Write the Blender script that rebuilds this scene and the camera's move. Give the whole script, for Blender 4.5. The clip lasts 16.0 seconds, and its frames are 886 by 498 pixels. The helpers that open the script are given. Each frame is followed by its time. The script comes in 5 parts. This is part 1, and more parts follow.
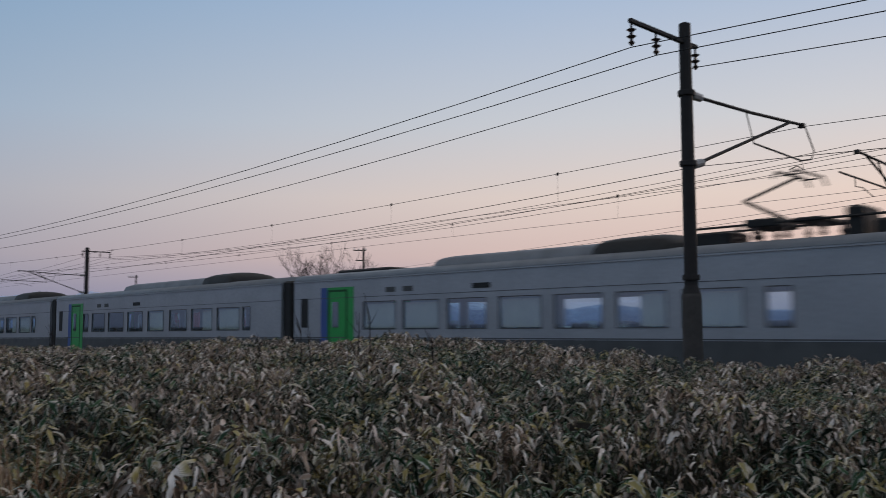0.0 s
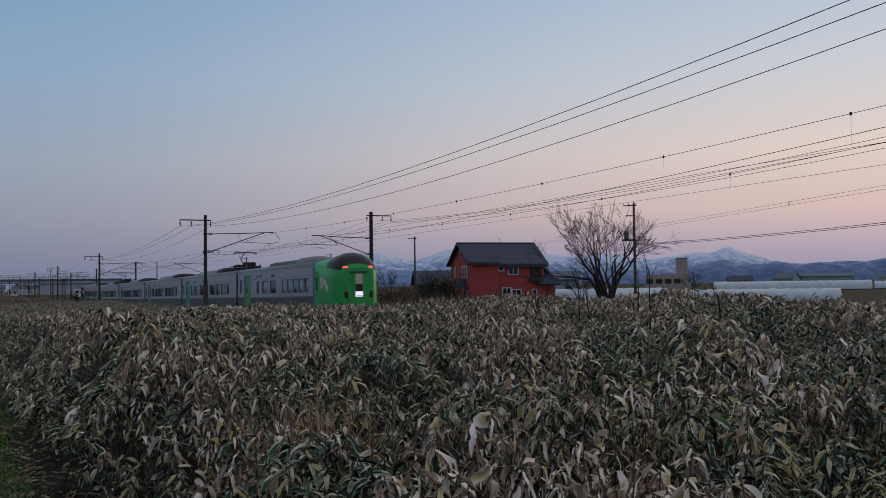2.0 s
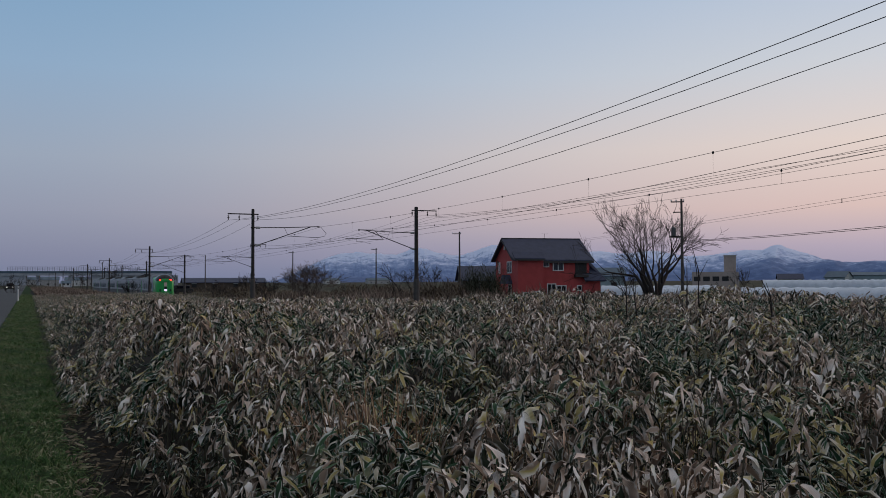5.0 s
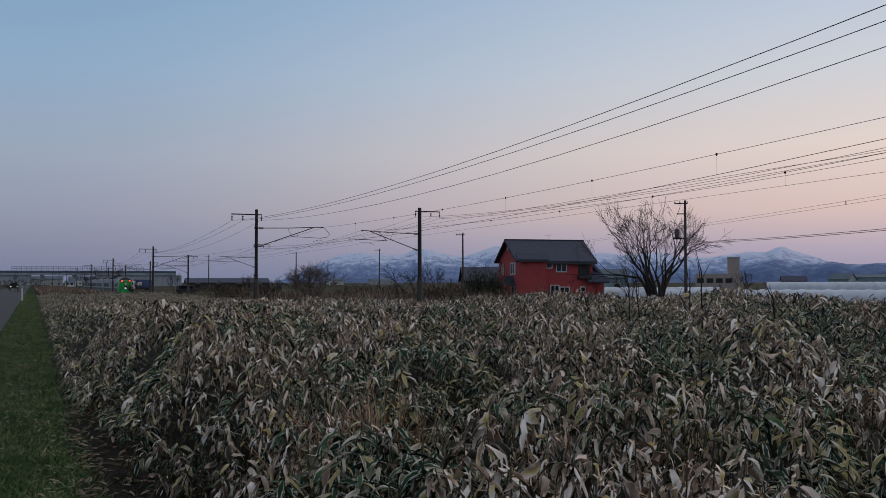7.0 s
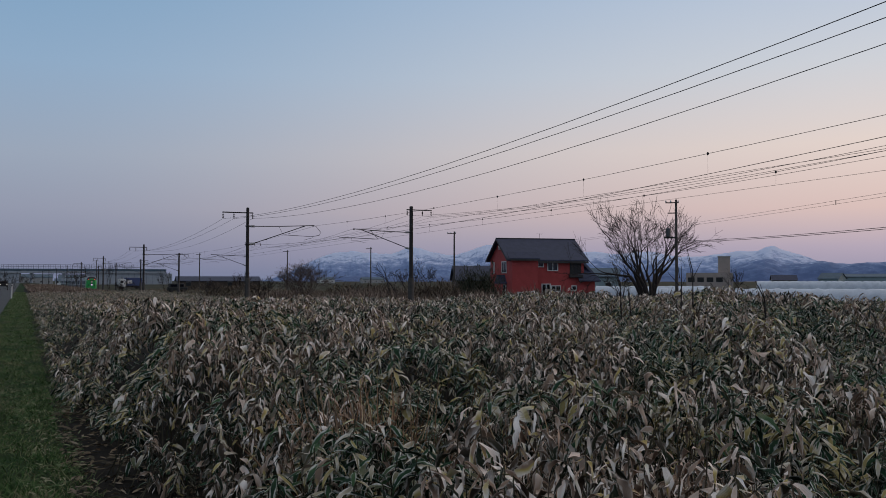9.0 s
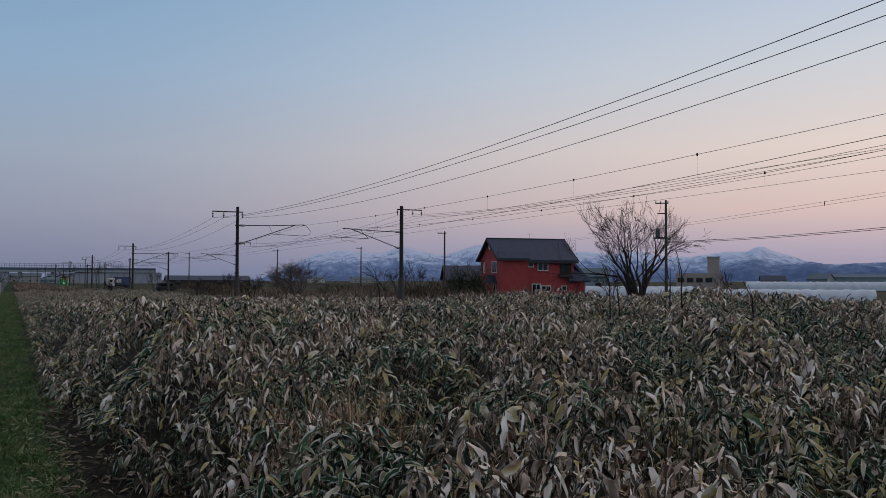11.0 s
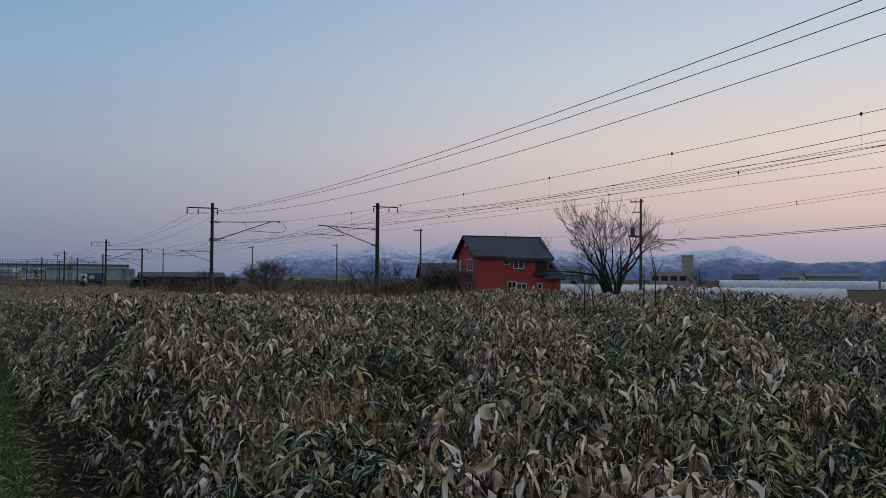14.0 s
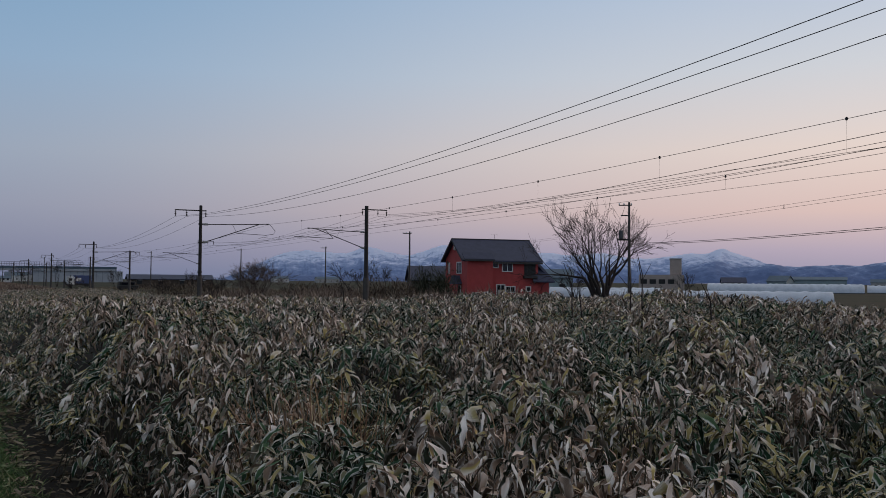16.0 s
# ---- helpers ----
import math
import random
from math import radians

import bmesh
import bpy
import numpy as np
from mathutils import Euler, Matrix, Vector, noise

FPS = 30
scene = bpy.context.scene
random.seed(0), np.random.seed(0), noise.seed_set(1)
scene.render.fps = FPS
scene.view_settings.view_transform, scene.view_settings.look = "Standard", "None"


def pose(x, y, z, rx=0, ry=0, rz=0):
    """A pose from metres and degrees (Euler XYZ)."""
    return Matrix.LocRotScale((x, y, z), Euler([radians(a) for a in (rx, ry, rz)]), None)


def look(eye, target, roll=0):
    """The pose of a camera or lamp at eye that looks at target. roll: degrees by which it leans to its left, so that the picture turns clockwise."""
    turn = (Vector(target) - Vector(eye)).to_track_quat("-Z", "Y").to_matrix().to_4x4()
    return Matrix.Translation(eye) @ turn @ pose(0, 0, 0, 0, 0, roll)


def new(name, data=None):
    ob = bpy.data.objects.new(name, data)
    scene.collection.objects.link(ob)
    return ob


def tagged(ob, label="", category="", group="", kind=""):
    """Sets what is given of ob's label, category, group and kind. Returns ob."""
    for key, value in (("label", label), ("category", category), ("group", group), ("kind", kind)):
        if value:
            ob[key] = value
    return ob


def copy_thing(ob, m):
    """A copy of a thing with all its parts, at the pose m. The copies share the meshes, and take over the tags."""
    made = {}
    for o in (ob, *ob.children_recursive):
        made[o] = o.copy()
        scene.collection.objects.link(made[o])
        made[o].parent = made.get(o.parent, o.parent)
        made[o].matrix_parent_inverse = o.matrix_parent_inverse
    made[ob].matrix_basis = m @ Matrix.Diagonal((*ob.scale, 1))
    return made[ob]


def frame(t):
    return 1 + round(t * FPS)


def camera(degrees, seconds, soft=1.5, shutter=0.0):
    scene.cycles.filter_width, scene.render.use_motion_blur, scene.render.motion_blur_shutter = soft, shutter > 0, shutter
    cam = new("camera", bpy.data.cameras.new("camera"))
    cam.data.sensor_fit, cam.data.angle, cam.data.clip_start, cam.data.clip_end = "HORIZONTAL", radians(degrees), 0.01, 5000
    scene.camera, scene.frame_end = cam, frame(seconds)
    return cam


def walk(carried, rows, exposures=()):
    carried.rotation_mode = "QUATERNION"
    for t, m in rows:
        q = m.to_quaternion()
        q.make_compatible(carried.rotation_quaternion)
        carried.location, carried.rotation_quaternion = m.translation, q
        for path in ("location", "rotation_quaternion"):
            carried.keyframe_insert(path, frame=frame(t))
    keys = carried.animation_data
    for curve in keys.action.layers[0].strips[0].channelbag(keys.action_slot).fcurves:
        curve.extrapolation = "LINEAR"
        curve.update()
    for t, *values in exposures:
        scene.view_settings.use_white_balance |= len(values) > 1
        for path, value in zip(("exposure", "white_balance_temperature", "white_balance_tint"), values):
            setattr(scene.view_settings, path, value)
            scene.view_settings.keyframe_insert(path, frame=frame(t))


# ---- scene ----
cam = camera(52.2, 16.0, soft=0.5, shutter=0.3)
PATH = [
    (0, (0.053, -0.134, 1.714), (7.025, 6.985, 2.564), -0.18),
    (0.3, (0.052, -0.115, 1.716), (6.518, 7.478, 2.448), 0.06),
    (0.5, (0.050, -0.100, 1.717), (6.196, 7.763, 2.361), -0.03),
    (0.6, (0.037, -0.089, 1.720), (6.024, 7.899, 2.315), 0.04),
    (0.8, (0.033, -0.060, 1.720), (5.667, 8.184, 2.261), 0.10),
    (1, (0.038, -0.052, 1.713), (5.402, 8.373, 2.214), -0.19),
    (1.5, (0.022, -0.017, 1.706), (4.959, 8.669, 2.155), -0.55),
    (2, (0.017, -0.012, 1.705), (4.625, 8.854, 2.108), -0.79),
    (2.5, (0.006, -0.001, 1.702), (4.388, 8.979, 2.092), -0.58),
    (3, (0.001, 0.002, 1.701), (4.295, 9.025, 2.082), -0.46),
    (3.5, (0.000, -0.000, 1.700), (4.269, 9.036, 2.070), -0.39),
    (4, (-0.001, 0.000, 1.699), (4.232, 9.052, 2.061), -0.37),
    (6.5, (-0.011, -0.009, 1.699), (4.110, 9.095, 2.059), -0.08),
    (7, (-0.008, -0.014, 1.700), (4.124, 9.084, 2.066), -0.06),
    (7.5, (-0.010, -0.010, 1.698), (4.130, 9.085, 2.070), 0.05),
    (8, (-0.016, -0.012, 1.699), (4.150, 9.071, 2.060), 0.05),
    (8.5, (-0.014, -0.013, 1.698), (4.174, 9.060, 2.059), 0.03),
    (9, (-0.018, -0.013, 1.698), (4.201, 9.047, 2.049), 0.03),
    (11.5, (-0.007, -0.021, 1.698), (4.334, 8.981, 2.044), 0.18),
    (12, (-0.005, -0.019, 1.698), (4.364, 8.970, 2.037), 0.18),
    (12.5, (-0.005, -0.016, 1.698), (4.398, 8.956, 2.029), 0.22),
    (13, (0.001, -0.016, 1.698), (4.495, 8.911, 2.020), 0.36),
    (13.5, (0.002, -0.014, 1.697), (4.547, 8.887, 2.010), 0.39),
    (14, (-0.003, -0.025, 1.700), (4.549, 8.873, 2.022), 0.37),
    (14.5, (-0.003, -0.036, 1.701), (4.556, 8.859, 2.030), 0.36),
    (15, (-0.005, -0.047, 1.703), (4.587, 8.829, 2.042), 0.39),
    (15.5, (-0.016, -0.068, 1.703), (4.612, 8.790, 2.055), 0.42),
    (16, (-0.018, -0.075, 1.703), (4.641, 8.766, 2.057), 0.44),
]
walk(cam, [(t, look(eye, target, roll)) for t, eye, target, roll in PATH],
     [(0.0, -0.10), (1.0, -0.06), (2.2, -0.07), (3.2, 0.0), (16.0, 0.0)])

# ---- world: dusk sky, warm after-glow low in one quarter, blue above ----


def make_world():
    w = bpy.data.worlds.new("dusk")
    scene.world = w
    w.use_nodes = True
    nt = w.node_tree
    nt.nodes.clear()
    N = nt.nodes.new
    tc, sep = N("ShaderNodeTexCoord"), N("ShaderNodeSeparateXYZ")
    nt.links.new(tc.outputs["Generated"], sep.inputs[0])

    def ramp(stops):
        r = N("ShaderNodeValToRGB")
        e = r.color_ramp.elements
        while len(e) < len(stops):
            e.new(0.5)
        for el, (p, c) in zip(e, stops):
            el.position, el.color = p, (*c, 1)
        nt.links.new(sep.outputs["Z"], r.inputs[0])
        return r
    warm = ramp([(0.0, (0.22, 0.25, 0.38)), (0.035, (0.38, 0.335, 0.44)), (0.075, (0.62, 0.46, 0.445)), (0.14, (0.70, 0.58, 0.535)),
                 (0.22, (0.565, 0.575, 0.615)), (0.36, (0.36, 0.465, 0.635)), (0.6, (0.43, 0.44, 0.48)), (1.0, (0.50, 0.49, 0.50))])
    cool = ramp([(0.0, (0.155, 0.185, 0.29)), (0.03, (0.19, 0.215, 0.32)), (0.075, (0.245, 0.275, 0.375)), (0.13, (0.275, 0.33, 0.43)),
                 (0.22, (0.235, 0.35, 0.50)), (0.36, (0.155, 0.30, 0.475)), (0.6, (0.32, 0.34, 0.38)), (1.0, (0.46, 0.46, 0.47))])
    dot = N("ShaderNodeVectorMath")
    dot.operation = "DOT_PRODUCT"
    nrm = N("ShaderNodeVectorMath")
    nrm.operation = "MULTIPLY"
    nrm.inputs[1].default_value = (1, 1, 0)
    nn = N("ShaderNodeVectorMath")
    nn.operation = "NORMALIZE"
    nt.links.new(tc.outputs["Generated"], nrm.inputs[0])
    nt.links.new(nrm.outputs[0], nn.inputs[0])
    nt.links.new(nn.outputs[0], dot.inputs[0])
    a = radians(SUN_AZ)
    dot.inputs[1].default_value = (math.sin(a), math.cos(a), 0)
    mr = N("ShaderNodeMapRange")
    mr.interpolation_type = "SMOOTHSTEP"
    mr.inputs["From Min"].default_value = -0.02
    mr.inputs["From Max"].default_value = 0.97
    nt.links.new(dot.outputs["Value"], mr.inputs["Value"])
    mix = N("ShaderNodeMix")
    mix.data_type = "RGBA"
    nt.links.new(mr.outputs[0], mix.inputs["Factor"])
    nt.links.new(cool.outputs[0], mix.inputs["A"])
    nt.links.new(warm.outputs[0], mix.inputs["B"])
    sky = N("ShaderNodeTexSky")
    sky.sky_type = "NISHITA"
    sky.sun_disc = False
    sky.sun_elevation, sky.sun_rotation = radians(1.0), radians(SUN_AZ)
    add = N("ShaderNodeMix")
    add.data_type, add.blend_type = "RGBA", "ADD"
    add.inputs["Factor"].default_value = 0.02
    nt.links.new(mix.outputs["Result"], add.inputs["A"])
    nt.links.new(sky.outputs[0], add.inputs["B"])
    bg, out = N("ShaderNodeBackground"), N("ShaderNodeOutputWorld")
    bg.inputs["Strength"].default_value = 1.09
    nt.links.new(add.outputs["Result"], bg.inputs[0])
    nt.links.new(bg.outputs[0], out.inputs[0])


SUN_AZ = 88
make_world()
glow = bpy.data.lights.new("afterglow", "SUN")
glow.energy, glow.angle, glow.color = 0.5, radians(25), (1.0, 0.70, 0.50)
new("afterglow", glow).matrix_world = look((60, 3, 12), (0, 0, 0))


# ---- materials ----
def mat(name, a, b=None, rough=0.7, metal=0.0, scale=8.0, bump=0.0, stops=(0.35, 0.7), fine=60.0, alpha=None, rnd=0.0, emit=0.0, spec=0.4):
    """Colour a to b by noise, grain and bump at a second scale; rnd: lightness by object."""
    m = bpy.data.materials.new(name)
    m.use_nodes = True
    nt = m.node_tree
    p = nt.nodes["Principled BSDF"]
    N, L = nt.nodes.new, nt.links.new
    b = b or tuple(c * 0.75 for c in a)
    tc = N("ShaderNodeTexCoord")
    n1 = N("ShaderNodeTexNoise")
    n1.inputs["Scale"].default_value, n1.inputs["Detail"].default_value = scale, 6
    n2 = N("ShaderNodeTexNoise")
    n2.inputs["Scale"].default_value, n2.inputs["Detail"].default_value = fine, 3
    L(tc.outputs["Object"], n1.inputs[0]), L(tc.outputs["Object"], n2.inputs[0])
    r = N("ShaderNodeValToRGB")
    r.color_ramp.elements[0].position, r.color_ramp.elements[1].position = stops
    r.color_ramp.elements[0].color, r.color_ramp.elements[1].color = (*a, 1), (*b, 1)
    L(n1.outputs[0], r.inputs[0])
    mx = N("ShaderNodeMix")
    mx.data_type, mx.blend_type = "RGBA", "MULTIPLY"
    mx.inputs["Factor"].default_value = 0.35
    L(r.outputs[0], mx.inputs["A"]), L(n2.outputs[0], mx.inputs["B"])
    last = mx.outputs["Result"]
    if rnd:
        oi, hs = N("ShaderNodeObjectInfo"), N("ShaderNodeHueSaturation")
        mr = N("ShaderNodeMapRange")
        mr.inputs["To Min"].default_value, mr.inputs["To Max"].default_value = 1 - rnd, 1 + rnd
        L(oi.outputs["Random"], mr.inputs[0]), L(mr.outputs[0], hs.inputs["Value"]), L(last, hs.inputs["Color"])
        last = hs.outputs[0]
    L(last, p.inputs["Base Color"])
    p.inputs["Roughness"].default_value, p.inputs["Metallic"].default_value = rough, metal
    p.inputs["Specular IOR Level"].default_value = spec
    if bump:
        bp = N("ShaderNodeBump")
        bp.inputs["Strength"].default_value, bp.inputs["Distance"].default_value = bump, 0.02
        L(n2.outputs[0], bp.inputs["Height"]), L(bp.outputs[0], p.inputs["Normal"])
    if emit:
        p.inputs["Emission Color"].default_value, p.inputs["Emission Strength"].default_value = (*a, 1), emit
    return m


def glass_mat(name, tint=(0.75, 0.85, 0.9), see=0.6, dark=(0.02, 0.025, 0.03), film=0.0):
    """Tinted window glass: clear share and a dark glossy share."""
    m = bpy.data.materials.new(name)
    m.use_nodes = True
    nt = m.node_tree
    p = nt.nodes["Principled BSDF"]
    p.inputs["Base Color"].default_value = (*dark, 1)
    p.inputs["Roughness"].default_value = 0.04
    p.inputs["Metallic"].default_value = film
    tr, ms = nt.nodes.new("ShaderNodeBsdfTransparent"), nt.nodes.new("ShaderNodeMixShader")
    tr.inputs[0].default_value = (*tint, 1)
    ms.inputs[0].default_value = see
    nt.links.new(p.outputs[0], ms.inputs[1])
    nt.links.new(tr.outputs[0], ms.inputs[2])
    nt.links.new(ms.outputs[0], nt.nodes["Material Output"].inputs[0])
    return m


def leaf_mat(name, stops, edge, edge_amt, rough=0.75, patch=2.2):
    """Leaf colour by island, pale withered margins by the leaf's own width coordinate, blotches."""
    m = bpy.data.materials.new(name)
    m.use_nodes = True
    nt = m.node_tree
    p = nt.nodes["Principled BSDF"]
    N, L = nt.nodes.new, nt.links.new
    geo, r, uv, sep = N("ShaderNodeNewGeometry"), N("ShaderNodeValToRGB"), N("ShaderNodeUVMap"), N("ShaderNodeSeparateXYZ")
    e = r.color_ramp.elements
    while len(e) < len(stops):
        e.new(0.5)
    for el, (pos, c) in zip(e, stops):
        el.position, el.color = pos, (*c, 1)
    r.color_ramp.interpolation = "LINEAR"
    pn, tc0, bl = N("ShaderNodeTexNoise"), N("ShaderNodeTexCoord"), N("ShaderNodeMath")
    pn.inputs["Scale"].default_value, pn.inputs["Detail"].default_value = patch, 3
    L(tc0.outputs["Object"], pn.inputs[0])
    bl.operation = "MULTIPLY_ADD"
    bl.inputs[1].default_value = 2.2
    sc = N("ShaderNodeMath")
    sc.operation = "MULTIPLY_ADD"
    sc.inputs[1].default_value, sc.inputs[2].default_value = 0.95, -0.965
    L(geo.outputs["Random Per Island"], sc.inputs[0])
    L(pn.outputs[0], bl.inputs[0]), L(sc.outputs[0], bl.inputs[2])
    L(bl.outputs[0], r.inputs[0])
    L(uv.outputs[0], sep.inputs[0])
    d = N("ShaderNodeMath")
    d.operation = "SUBTRACT"
    d.inputs[1].default_value = 0.5
    ab = N("ShaderNodeMath")
    ab.operation = "ABSOLUTE"
    L(sep.outputs["X"], d.inputs[0]), L(d.outputs[0], ab.inputs[0])
    nz, tc = N("ShaderNodeTexNoise"), N("ShaderNodeTexCoord")
    nz.inputs["Scale"].default_value, nz.inputs["Detail"].default_value = 22, 4
    L(tc.outputs["Object"], nz.inputs[0])
    ad = N("ShaderNodeMath")
    ad.operation = "MULTIPLY_ADD"
    ad.inputs[1].default_value = 0.9
    L(nz.outputs[0], ad.inputs[0]), L(ab.outputs[0], ad.inputs[2])
    mr = N("ShaderNodeMapRange")
    mr.inputs["From Min"].default_value, mr.inputs["From Max"].default_value = 0.76, 0.96
    mr.inputs["To Max"].default_value = edge_amt
    L(ad.outputs[0], mr.inputs[0])
    mx = N("ShaderNodeMix")
    mx.data_type = "RGBA"
    mx.inputs["B"].default_value = (*edge, 1)
    L(mr.outputs[0], mx.inputs["Factor"]), L(r.outputs[0], mx.inputs["A"])
    # long veins
    wv = N("ShaderNodeMath")
    wv.operation = "SINE"
    ml = N("ShaderNodeMath")
    ml.operation = "MULTIPLY"
    ml.inputs[1].default_value = 60
    L(sep.outputs["X"], ml.inputs[0]), L(ml.outputs[0], wv.inputs[0])
    bp = N("ShaderNodeBump")
    bp.inputs["Strength"].default_value, bp.inputs["Distance"].default_value = 0.25, 0.004
    L(wv.outputs[0], bp.inputs["Height"]), L(bp.outputs[0], p.inputs["Normal"])
    L(mx.outputs["Result"], p.inputs["Base Color"])
    p.inputs["Roughness"].default_value = rough
    p.inputs["Specular IOR Level"].default_value = 0.2
    return m


